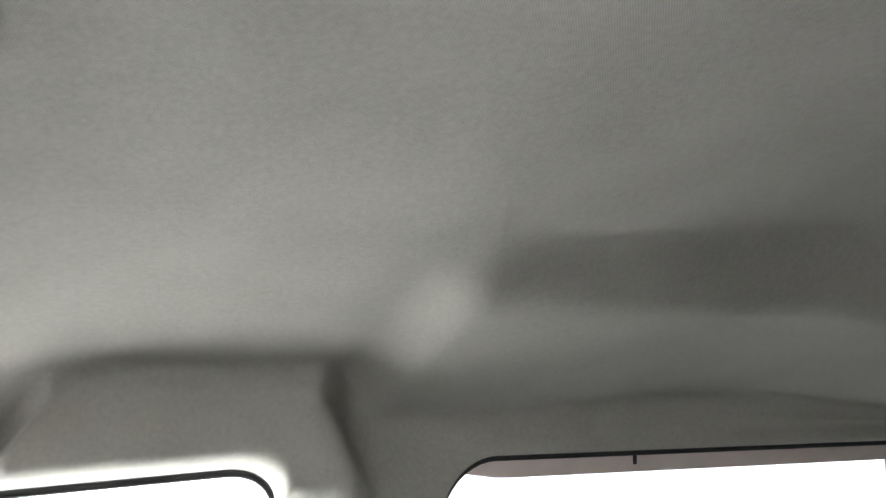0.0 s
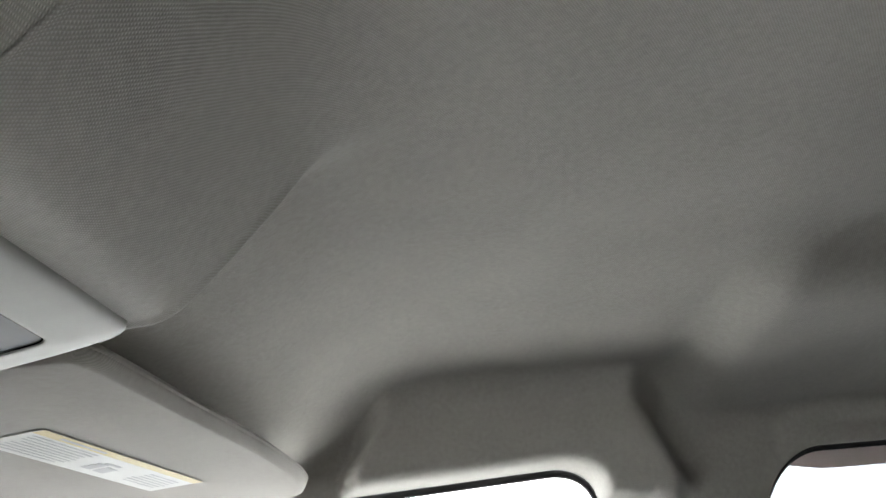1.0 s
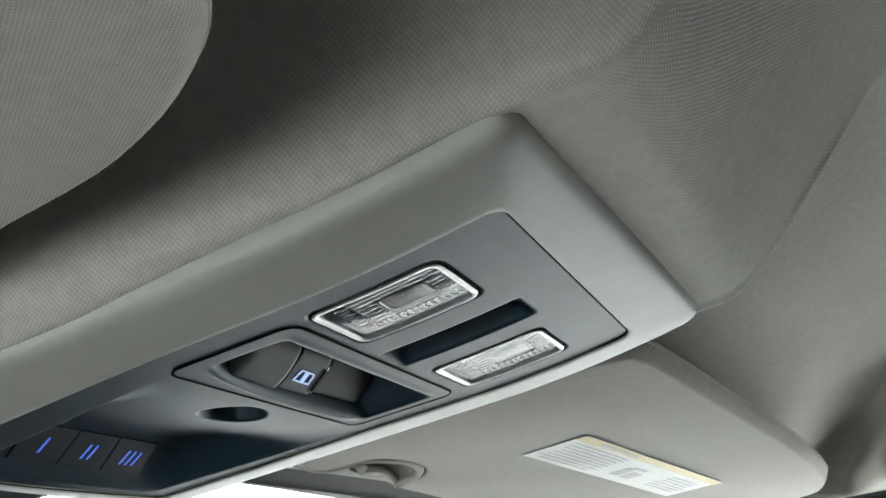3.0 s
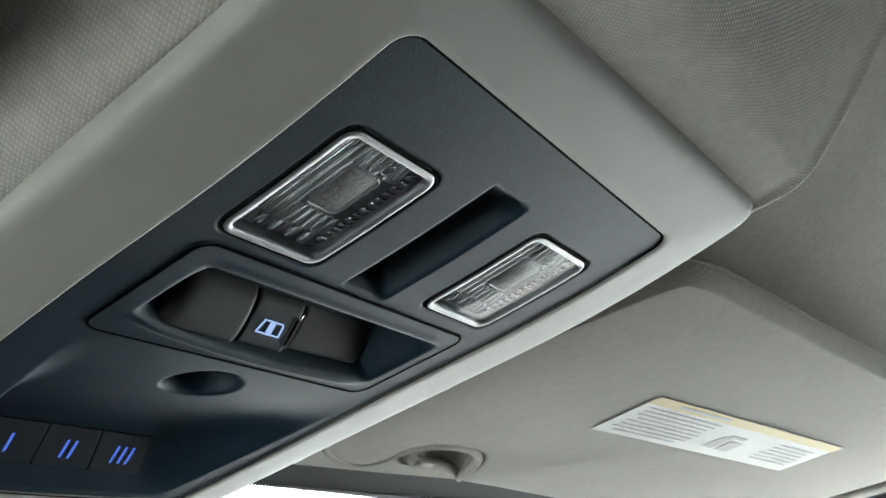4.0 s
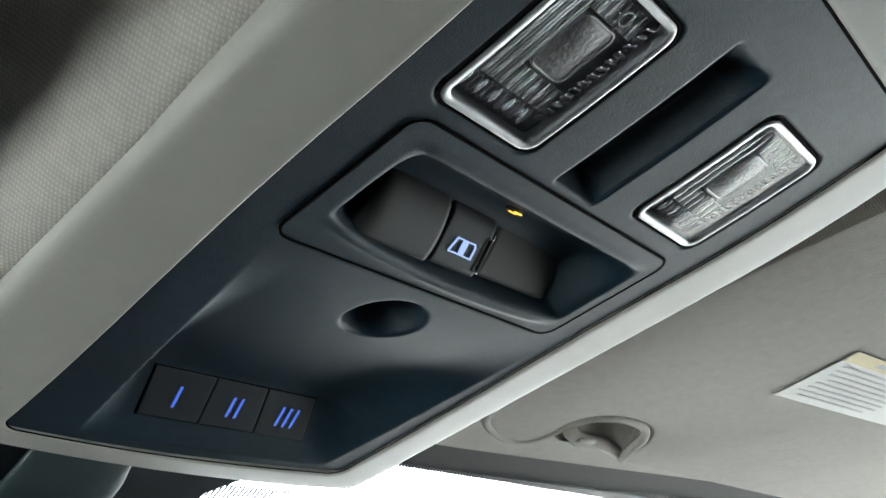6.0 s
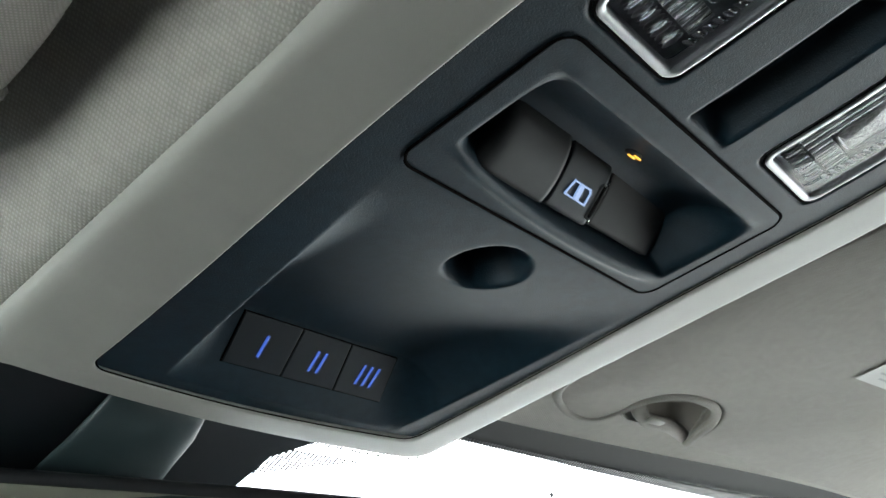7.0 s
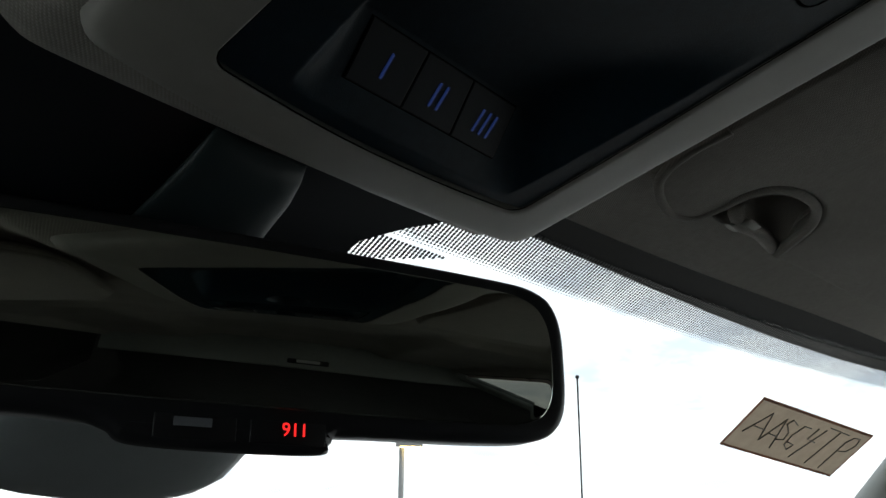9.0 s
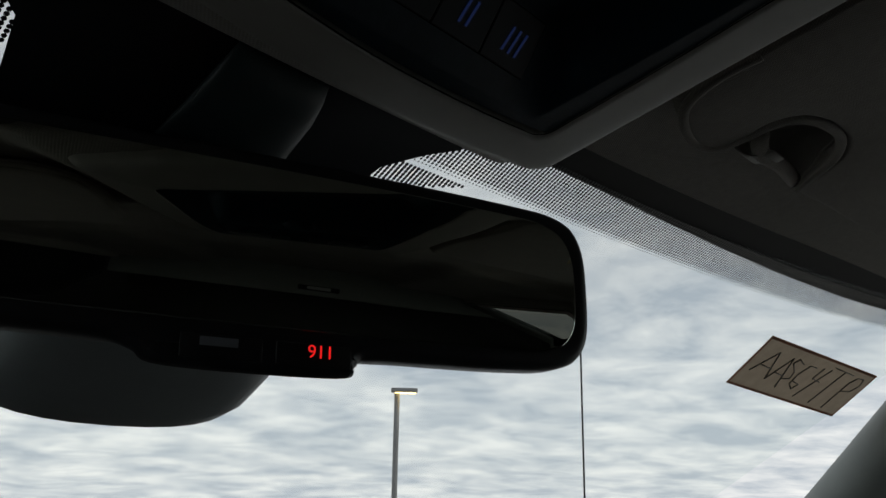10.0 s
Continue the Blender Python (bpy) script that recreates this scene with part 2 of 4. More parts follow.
def tube(points, r, n=8, closed=False):
    """A round bar along 3D points."""
    loops, m = [], len(points)
    for i, p in enumerate(points):
        p = Vector(p)
        a = Vector(points[(i - 1) % m if closed else max(0, i - 1)])
        b = Vector(points[(i + 1) % m if closed else min(m - 1, i + 1)])
        d = (b - a).normalized()
        side = d.cross(Vector((0.03, 0.05, 1))).normalized()
        up = side.cross(d)
        loops.append([p + r * (math.cos(2 * math.pi * k / n) * side + math.sin(2 * math.pi * k / n) * up) for k in range(n)])
    if closed:
        loops.append(loops[0])
        return loft(loops)
    return loft(loops, True, True)


def block(m, sx, sy, sz, bevel=0.0, segments=2):
    """A box of that size round the pose m, with rounded edges."""
    bm = bmesh.new()
    bmesh.ops.create_cube(bm, size=1)
    for v in bm.verts:
        v.co = Vector((v.co.x * sx, v.co.y * sy, v.co.z * sz))
    if bevel:
        bmesh.ops.bevel(bm, geom=bm.edges[:], offset=bevel, segments=segments, affect="EDGES", profile=0.5)
    bm.transform(m)
    return bm


# ---- headliner ----
MID = 0.272
POD = soft_curve([(-1.2, 1.80), (-0.6, 1.765), (-0.2, 1.705), (0.03, 1.668), (0.055, 1.660), (0.075, 1.6495), (0.088, 1.6390), (0.100, 1.6235), (0.107, 1.6125), (0.119, 1.5945), (0.130, 1.5765),
                  (0.142, 1.5585), (0.1525, 1.5460), (0.163, 1.5425), (0.175, 1.540), (0.19, 1.5375), (0.23, 1.5225), (0.318, 1.4945), (0.446, 1.4625), (0.49, 1.4600), (0.54, 1.45)], 0.006)
OVER = soft_curve([(-1.2, 1.80), (-0.6, 1.765), (-0.2, 1.705), (0.03, 1.668), (0.07, 1.656), (0.10, 1.643), (0.13, 1.622), (0.17, 1.590),
                   (0.21, 1.567), (0.25, 1.555), (0.35, 1.528), (0.38, 1.516), (0.40, 1.507), (0.42, 1.499), (0.44, 1.4915), (0.46, 1.4845), (0.48, 1.4775), (0.54, 1.455)], 0.012)


def header_y(x):
    return 0.480 - 0.20 * (x - MID) ** 2


def header_edge(x):
    """The lining's front edge, which reaches further over the glass towards the sides."""
    return header_y(x) + 0.010 * smoothstep(0.10, 0.55, abs(x - MID))


def wall_x(y, drop=0.0):
    """Where the lining's side stands; over the front window a pad bulges inwards, wider towards its foot."""
    tab = smoothstep(0.118 + 0.8 * drop, 0.070 + 0.8 * drop, y) * smoothstep(-0.225 - 0.8 * drop, -0.165 - 0.8 * drop, y)
    return 0.925 - 0.080 * tab


def crown(y):
    """How far the roof falls towards its sides; flatter at the rear."""
    return 0.065 - 0.035 * smoothstep(-0.30, -0.80, y) - 0.045 * smoothstep(0.30, 0.46, y)


def lining_z(x, y):
    u = abs(x - MID)
    z = OVER(y) - crown(y) * (u / 0.65) ** 2
    # raised middle of the rear roof, behind a low ridge across it
    z += 0.026 * (1 - smoothstep(0.28, 0.36, u)) * smoothstep(-0.24, -0.60, y)
    z -= 0.030 * smoothstep(0.28, 0.36, u) * smoothstep(-0.195, -0.265, y)
    z -= 0.008 * math.exp(-((y + 0.19) / 0.060) ** 2) * (1 - smoothstep(0.40, 0.60, u))
    if x > MID:
        # the pod's shoulder: a low welt, then a steep drop into the hollow behind the visor
        start = 0.104 - 0.005 * smoothstep(0.120, 0.090, y)
        x0 = u - start
        s = min(1.0, 0.5 * (x0 + math.sqrt(x0 * x0 + 0.004 ** 2)) / 0.034)
        welt = 0.0042 * math.exp(-((u - start) / 0.0045) ** 2) * smoothstep(0.088, 0.112, y) * smoothstep(0.30, 0.18, y)
        return z + (POD(y) - OVER(y)) * (1 - s) ** 2 * (1 + 0.4 * s) - welt
    s = min(1.0, max(0.0, (u - 0.102) / 0.050))
    return z + (POD(y) - OVER(y)) * (1 - s) ** 1.1


def side_top(y):
    """Height of the lining's lower edge over the side windows and the pillar between them."""
    front = 1.518 - 0.21 * (y - 0.04)
    rear = 1.597 - 0.155 * (y + 0.40)
    if y > -0.10:
        return front
    if y > -0.20:
        t = min(1.0, (-0.10 - y) / 0.055)
        return max(1.520, front - 0.045 * (1 - math.sqrt(max(0.0, 1 - t * t))))
    if y > -0.335:
        return 1.520
    t = min(1.0, max(0.0, (-0.335 - y) / 0.065))
    return max(1.520, rear - 0.075 * (1 - math.sqrt(max(0.0, 1 - (1 - t) ** 2))))


def lining_row(y0, side):
    """One row of the lining across half the roof, from the middle to the window's edge."""
    row = []
    xw = wall_x(y0)
    us = [0.0] + [0.015 * k for k in range(1, 5)] + [0.068 + 0.0022 * k for k in range(50)]
    us += list(np.linspace(0.18, xw - 0.030 - MID, 26))
    for u in us:
        k = max(0.0, (y0 - 0.30) / 0.16)
        y = y0 + k * (header_edge(MID + u) - 0.460)
        z = lining_z(MID + u, y)
        if u < 0.0961 and -0.128 < (y0 - 0.318) * 1.034 < 0.118:
            z += 0.045
        row.append((MID + side * u, y, z))
    x, y, z = row[-1]
    zt = side_top(y)
    r = min(0.035, 0.45 * (z - zt))
    a0 = math.atan(2 * crown(y) / 0.65 * (abs(x - MID) / 0.65))
    for k in range(1, 9):
        a = a0 + (math.pi / 2 - a0) * k / 8
        row.append((x + side * r * (math.sin(a) - math.sin(a0)), y, z - r * (math.cos(a0) - math.cos(a))))
    x1, z1 = row[-1][0], row[-1][2]
    low = min(z1, zt + 0.024)
    for k in range(1, 7):
        zk = z1 + (low - z1) * k / 6
        xk = min(abs(x1 - MID) + 0.003 * k / 6, wall_x(y0, z1 - zk) - MID)
        row.append((MID + side * xk, y, zk))
    x2 = row[-1][0]
    for k in range(1, 8):
        t = k / 7
        row.append((x2 + side * (0.655 - abs(x2 - MID)) * t ** 3, y, low + (zt - low) * (1 - (1 - t) ** 2.2)))
    return row


ROWS_Y = list(np.arange(-1.10, -0.455, 0.0125)) + list(np.arange(-0.44, -0.06, 0.005)) + list(np.arange(-0.06, 0.04, 0.01)) + list(np.arange(0.04, 0.4601, 0.004))
rows = []
for y0 in ROWS_Y:
    right, left = lining_row(y0, 1), lining_row(y0, -1)
    rows.append(left[:0:-1] + right)
rows.append([(x, y + 0.0015, z + 0.005) for x, y, z in rows[-1]])
rows.append([(x, y - 0.006, z + 0.007) for x, y, z in rows[-1]])
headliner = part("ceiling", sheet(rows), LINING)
uv = headliner.data.uv_layers.new(name="UVMap")
wide = len(rows[0])
across = []
for row in rows:
    run = [0.0]
    for p, q in zip(row, row[1:]):
        run.append(run[-1] + (math.dist(p, q) if abs(q[0] - MID) > 0.0985 and abs(p[0] - MID) > 0.0985 else abs(q[0] - p[0])))
    across.append([c - run[wide // 2] for c in run])
along = [0.0]
for p, q in zip(rows, rows[1:]):
    along.append(along[-1] + math.dist(p[wide // 2 + 45], q[wide // 2 + 45]))
for loop in headliner.data.loops:
    k = loop.vertex_index
    uv.data[loop.index].uv = (across[k // wide][k % wide], along[k // wide])
tagged(headliner, "grey-beige knitted fabric headliner moulded round the console", "headliner", kind="structure")

# ---- overhead console ----
C_O = Vector((MID, 0.318, 1.486))
C_A = math.atan(0.262)
C_V, C_N = Vector((0, math.cos(C_A), -math.sin(C_A))), Vector((0, -math.sin(C_A), -math.cos(C_A)))


def bend(v):
    return -0.0050 * (max(0.0, -v - 0.05) / 0.08) ** 2


def con(u, v, w=0.0):
    """A point of the console: u to the right, v forwards, w down into the cabin."""
    return C_O + float(u) * Vector((1, 0, 0)) + float(v) * C_V + float(w + bend(v)) * C_N


def con_pose(u, v, w=0.0):
    """The pose at a point of the console, z pointing down into the cabin, y backwards."""
    m = Matrix((Vector((1, 0, 0)), -C_V, C_N)).transposed().to_4x4()
    m.translation = con(u, v, w)
    return m


def box_distance(u, v, cu, cv, hu, hv, r):
    """Signed distance to a rounded rectangle, minus inside."""
    du, dv = abs(u - cu) - hu + r, abs(v - cv) - hv + r
    return math.hypot(max(du, 0), max(dv, 0)) + min(max(du, dv), 0) - r


def bowl(d, width, depth):
    """Depth of a recess at distance d inside (minus) its outline."""
    return -depth * smoothstep(0.0012, -width, d)


LAMPS = ((-0.0457, -0.0803), (0.0393, -0.0822))
LAMP_HALF = (0.0176, 0.0230)
WALL_V, WALL_W, WALL_A = 0.1030, -0.0095, math.radians(28)


def panel_w(u, v):
    w = 0.0
    # tray that deepens forwards, and the slanted wall that carries the buttons
    fall = smoothstep(0.0, 0.0925, v) ** 1.15 * 0.0151 if v < 0.0925 else max(0.0, (0.1209 - v) * math.tan(WALL_A))
    left, right = -0.0590 + 0.11 * v, 0.0680 - 0.05 * max(0.0, v)
    a, b = min(1.0, max(0.0, (u - left) / 0.012)), min(1.0, max(0.0, (right - u) / 0.026))
    if v > 0:
        w -= fall * (1 - (1 - a) ** 2) * (1 - (1 - b) ** 2.2)
    # finger hole
    d = math.hypot((u - 0.0006) / 1.06, v - 0.0212) - 0.0135
    w += -0.018 * smoothstep(0.0006, -0.0070, d)
    # slot between the lamps
    d = box_distance(u, v, -0.0023, -0.0825, 0.0100, 0.0285, 0.003)
    if d < 0.002:
        w += -0.0095 * smoothstep(-0.0122, -0.0110, u) * min(1.0, max(0.0, (0.0076 - u) / 0.0052)) * min(1.0, max(0.0, (v + 0.1112) / 0.010)) * min(1.0, max(0.0, (-0.0540 - v) / 0.005))
    # pockets of the lamps
    for cu, cv in LAMPS:
        d = box_distance(u, v, cu, cv, LAMP_HALF[0] + 0.0002, LAMP_HALF[1] + 0.0002, 0.004)
        w += bowl(d, 0.0012, 0.0125)
    # the switch's cut-out
    d = box_distance(u, v, -0.001, -0.0255, 0.0592, 0.0250, 0.006)
    w += bowl(d, 0.001, 0.016)
    return w


STEP = 0.0008
us = np.arange(-0.0772, 0.0775, STEP)
vs = np.arange(-0.1340, 0.1395, STEP)
console = thing("overhead_console", "beige overhead console with a charcoal panel of lamps and switches", "overhead console",
                place=tuple(con(0, 0, -0.01)))


def panel_end(u):
    """The panel's front edge, just under the frame."""
    return 0.1180 + 0.0092 * (1 - (u / 0.1) ** 2)


def panel_left(v):
    return -0.0772 + 0.0062 * smoothstep(-0.04, 0.12, v)


def panel_right(v):
    return 0.0727 + 0.0036 * smoothstep(-0.04, 0.10, v)


panel = part("panel", sheet([[con(min(max(u, panel_left(v)), panel_right(v)), min(v, panel_end(u)), panel_w(u, v)) for u in us] for v in vs]), DARK, console, "dark blue-grey grained plastic panel")


def front_bow(u):
    return 0.0165 * (1 - (u / 0.1) ** 2)


def bowed(loop, share=1.0):
    """Bows the front edge of a loop forwards."""
    return [(u, v + (share * front_bow(u) * smoothstep(0.06, 0.12, v))) for u, v in loop]


def narrowed(loop):
    """Draws the panel's left side in and its right side out towards the front."""
    return [(u + 0.0062 * smoothstep(0, -0.05, u) * smoothstep(-0.04, 0.12, v) + 0.0036 * smoothstep(0, 0.05, u) * smoothstep(-0.04, 0.10, v), v) for u, v in loop]


IN_BOX = (-0.0757, -0.1300, 0.0712, 0.1205)
INNER = narrowed(bowed(rounded(*IN_BOX, 0.0062, 10), 0.52))
# the frame's outer corners: rear left, rear right, front right, front left; and how far its faces fall towards them
CORNERS = ((-0.1025, -0.1465), (0.1015, -0.1580), (0.1040, 0.1460), (-0.0985, 0.1435))
FALLS = (0.0050, 0.0026, 0.0030, 0.0070)


def at_corners(values, u, v):
    a, b = (u - IN_BOX[0]) / (IN_BOX[2] - IN_BOX[0]), (v - IN_BOX[1]) / (IN_BOX[3] - IN_BOX[1])
    return (1 - b) * ((1 - a) * values[0] + a * values[1]) + b * ((1 - a) * values[3] + a * values[2])


FLAT = rounded(*IN_BOX, 0.0062, 10)
OUTER = bowed([(at_corners([c[0] for c in CORNERS], u, v), at_corners([c[1] for c in CORNERS], u, v)) for u, v in FLAT], 0.50)
FALL = [at_corners(FALLS, u, v) for u, v in FLAT]


def between(a, b, t):
    return [((1 - t) * p[0] + t * q[0], (1 - t) * p[1] + t * q[1]) for p, q in zip(a, b)]


def con_loop(loop, w):
    return [con(u, v, w) for u, v in loop]


def frame_loop(t, share, w):
    return [con(u, v, w - share * f) for (u, v), f in zip(between(INNER, OUTER, t), FALL)]


# t across the flat faces, the share of their fall, and a lift for the rounded edges
ring = [(0.0, 0.0, -0.0060), (0.0, 0.0, 0.0002), (0.012, 0.0, 0.0009), (0.035, 0.03, 0.0013), (0.10, 0.10, 0.0014), (0.30, 0.32, 0.0014), (0.55, 0.58, 0.0014), (0.78, 0.82, 0.0013), (0.88, 0.92, 0.0009),
        (0.94, 1.0, 0.0000), (0.975, 1.0, -0.0014), (0.995, 1.0, -0.0036), (1.0, 1.0, -0.0060), (1.0, 1.0, -0.028)]
part("frame", loft([frame_loop(*r) for r in ring]), BEIGE, console, "beige moulded plastic surround")


def seam_loop(d, w):
    """A line along the panel's edge; the gap is widest at the rear and closes along the right side."""
    return [con(p[0] + (q[0] - p[0]) * k, p[1] + (q[1] - p[1]) * k, w)
            for p, q in zip(INNER, inset(INNER, 0.001)) for k in (1000 * d * (1 + 0.9 * smoothstep(-0.112, -0.124, p[1]) - 0.8 * smoothstep(0.060, 0.068, p[0]) * smoothstep(-0.124, -0.112, p[1])),)]


part("seam", loft([seam_loop(d, w) for d, w in ((-0.0003, 0.0004), (0.0001, 0.0007), (0.0004, 0.0002))]), GAP, console, "thin black gap round the panel")

# lamps
CON, CON_POSE = con, con_pose


def map_lamp(cu, cv):
    hu, hv = LAMP_HALF
    su, sv = hu / 0.0195, hv / 0.0245

    def con(u, v, w=0.0):
        return CON(cu + (u - cu) * su, cv + (v - cv) * sv, w)

    def con_pose(u, v, w=0.0):
        return CON_POSE(cu + (u - cu) * su, cv + (v - cv) * sv, w)

    def con_loop(loop, w):
        return [CON(u, v, w) for u, v in loop]

    edge0 = rounded(cu - hu, cv - hv, cu + hu, cv + hv, 0.0045, 6)
    lamp = part("lamp", loft([con_loop(edge0, -0.0058), con_loop(inset(edge0, 0.001), -0.0060)], False, True), BACK, console, "map lamp under a clear ribbed lens")
    part("lens_rim", loft([con_loop(inset(edge0, d), w)
                           for d, w in ((0.0, -0.004), (0.0, 0.0002), (0.0003, 0.0005), (0.0008, 0.0006), (0.0019, 0.0004), (0.0022, 0.0000), (0.0023, -0.0008), (0.0023, -0.0035), (0.0, -0.004))]), RIM, lamp, "frosted clear rim")
    rows = []
    for i in range(13):
        a = -1 + i / 6
        rows.append([con(cu + 0.0172 * a, cv + 0.0222 * b, -0.0006 + 0.0007 * (1 - a * a) * (1 - b * b)) for b in np.linspace(-1, 1, 13)])
    part("lens", sheet(rows), LENS_SHEET, lamp, "clear plastic lens")
    # straight ribs along the lens; those in line with the bulb window are short
    for k in range(27):
        u = cu - 0.0160 + 0.00108 * k
        if u - cu > 0.0112:
            continue
        spans = ((-0.0205, -0.0138), (0.0064, 0.0135)) if u - cu > -0.0058 else ((-0.0205, 0.0135),)
        for v0, v1 in spans:
            pts = [con(u, cv + v0, -0.0024), con(u, cv + v1, -0.0020)]
            part("rib", tube(pts, 0.00028 + 0.00008 * (k % 3), 6), (SILVER, BACK, RIM)[k % 3], lamp)
    # pointed scallops at the front end
    for k in range(14):
        u = cu - 0.0150 + 0.0019 * k
        bm = bmesh.new()
        bmesh.ops.create_uvsphere(bm, u_segments=10, v_segments=6, radius=0.0013)
        bm.transform(con_pose(u, cv + 0.0172, -0.0022) @ Matrix.Diagonal((0.55, 2.2, 0.6, 1)))
        part("scallop", bm, (SILVER, RIM, BACK)[k % 3], lamp)
    # a string of small beads along the inner side
    for k in range(26):
        bm = bmesh.new()
        bmesh.ops.create_uvsphere(bm, u_segments=8, v_segments=5, radius=0.0008)
        bm.transform(con_pose(cu + 0.0136, cv - 0.0195 + 0.00138 * k, -0.0019) @ pose(0, 0, 0, 0, 0, 30) @ Matrix.Diagonal((2.0, 0.6, 1, 1)))
        part("bead", bm, (SILVER, RIM)[k % 2], lamp)
    edge = rounded(cu - 0.0045, cv - 0.0117, cu + 0.0070, cv + 0.0047, 0.002, 4)
    part("bulb_window", loft([con_loop(edge, -0.0056), con_loop(edge, -0.0026), con_loop(inset(edge, 0.0006), -0.0022)], False, True), CHIP, lamp, "smoky speckled bulb window")
    part("bulb_trim", loft([con_loop(inset(edge, d), w) for d, w in ((-0.0004, -0.0044), (-0.0004, -0.0020), (0.0, -0.0018), (0.0003, -0.0021), (0.0003, -0.0044))]), RIM, lamp)
    # moulded bulb symbol with rays
    ring = [con(cu + 0.0045 + 0.0020 * math.cos(a), cv - 0.0172 + 0.0020 * math.sin(a), -0.0016) for a in np.linspace(0, 2 * math.pi, 17)[:-1]]
    part("light_symbol", tube(ring, 0.00025, 6, True), RIM, lamp)
    for k in range(5):
        a = math.pi * (0.0 + k / 4)
        part("symbol_ray", tube([con(cu + 0.0045 + q * math.cos(a), cv - 0.0172 + q * math.sin(a), -0.0016) for q in (0.0028, 0.0042)], 0.0002, 5), RIM, lamp)
    part("gasket", loft([con_loop(inset(edge0, d), w) for d, w in ((-0.0009, 0.0001), (-0.0005, 0.0004), (0.0, 0.0001), (0.0002, -0.004))]), GAP, lamp)


for cu, cv in LAMPS:
    map_lamp(cu, cv)


# window switch
ROCK_A = math.radians(37)


def rock_w(v):
    """Height of the rocker's slanting face, deep at its rear edge."""
    return -0.0068 + (v + 0.0165) * math.tan(ROCK_A)


def bezel_w(u, v):
    near = -0.0100 + 0.0042 * (1 - ((u - 0.010) / 0.054) ** 2)
    far = -0.0432
    ends = min(1.0, max(0.0, (u + 0.0545) / 0.0120)) * min(1.0, max(0.0, (0.0550 - u) / 0.0110))
    rear = min(1.0, max(0.0, (v - far) / 0.0175))
    front = min(1.0, max(0.0, (near - v) / 0.0030))
    lip = 0.0013 * math.exp(-((v - near - 0.0016) / 0.0016) ** 2) * smoothstep(0.056, 0.040, abs(u))
    back_lip = 0.0006 * math.exp(-((v - far + 0.0012) / 0.0016) ** 2) * smoothstep(0.056, 0.045, abs(u))
    return lip + back_lip - 0.0140 * smoothstep(0, 1, ends) * math.sin(rear * math.pi / 2) ** 0.8 * smoothstep(0, 1, front)


BEZEL = rounded(-0.0615, -0.0515, 0.0595, 0.0003, 0.0058, 8)
bus = np.arange(-0.0607, 0.0589, 0.0006)
bvs = np.arange(-0.0508, -0.0003, 0.0005)
bezel = part("switch_bezel", sheet([[con(u, v, 0.0003 + bezel_w(u, v)) for u in bus] for v in bvs]), DARK, console, "charcoal bezel with a sunken finger recess")
part("bezel_edge", loft([con_loop(inset(BEZEL, d), w) for d, w in ((0.0, -0.004), (0.0, -0.0002), (0.0004, 0.0002), (0.0012, 0.00030), (0.0018, 0.0002))]), DARK, bezel)
part("seam", loft([con_loop(inset(BEZEL, d), w) for d, w in ((-0.0006, 0.0002), (0.0, 0.0006), (0.0005, 0.0002))]), GAP, bezel)


def pad(name, u0, u1, v0, v1, w0, w1, mat, label="", dome=0.0012, soft0=0.002, soft1=0.002, lean0=0.0, lean1=0.0):
    """A key of the rocker: its face lies w0 to w1 above the slanting plane along u, domed, its ends leaning with v."""
    rows = []
    n, k = 22, 14
    for i in range(n + 1):
        t = i / n
        edge = min(1.0, min(t * (u1 - u0) / max(soft0, 1e-5), (1 - t) * (u1 - u0) / max(soft1, 1e-5)))
        row = []
        for j in range(k + 1):
            q = j / k
            v = v0 + (v1 - v0) * q
            u = u0 + lean0 * q + (u1 + lean1 * q - u0 - lean0 * q) * t
            rim = min(1.0, min(q, 1 - q) * (v1 - v0) / 0.0022)
            drop = (1 - math.sqrt(max(0.0, 1 - (1 - edge) ** 2))) * 0.0030 + (1 - math.sqrt(max(0.0, 1 - (1 - rim) ** 2))) * 0.0018
            row.append(con(u, v, rock_w(v) + w0 + (w1 - w0) * t - drop + dome * (1 - (2 * q - 1) ** 2)))
        rows.append([con(u0 + (u1 - u0) * t, v0, -0.0165)] + row + [con(u0 + lean0 + (u1 + lean1 - u0 - lean0) * t, v1, -0.0150)])
    for u, at in ((u0, 0), (u1, len(rows))):
        rows.insert(at, [con(u, v0 + (v1 - v0) * min(1, max(0, (j - 1) / k)), -0.0165) for j in range(k + 3)])
    return part(name, sheet(rows), mat, bezel, label)


def on_rocker(u, v, lift):
    """The pose of a mark on the rocker's slanting face."""
    return con_pose(u, v, rock_w(v) + lift) @ pose(0, 0, 0, -math.degrees(ROCK_A), 0, 0)


pad("rocker_key", -0.0400, -0.0139, -0.0250, -0.0088, 0.0010, 0.0012, KEY, "matt black domed rocker key", 0.0022, 0.0055, 0.0008, -0.004, 0.0)
pad("rocker_centre", -0.0137, 0.0078, -0.0248, -0.0090, 0.0006, 0.0004, BUTTON, "smooth black centre of the rocker", 0.0008, 0.0006, 0.0006)
pad("rocker_key", 0.0080, 0.0465, -0.0252, -0.0088, -0.0022, -0.0034, RUBBER, "matt black rocker key", 0.0012, 0.0006, 0.0060, 0.0, 0.003)
edge = rounded(-0.0010, -0.0054, 0.0010, 0.0054, 0.0006, 3)
m = on_rocker(0.0062, -0.0166, 0.0014)
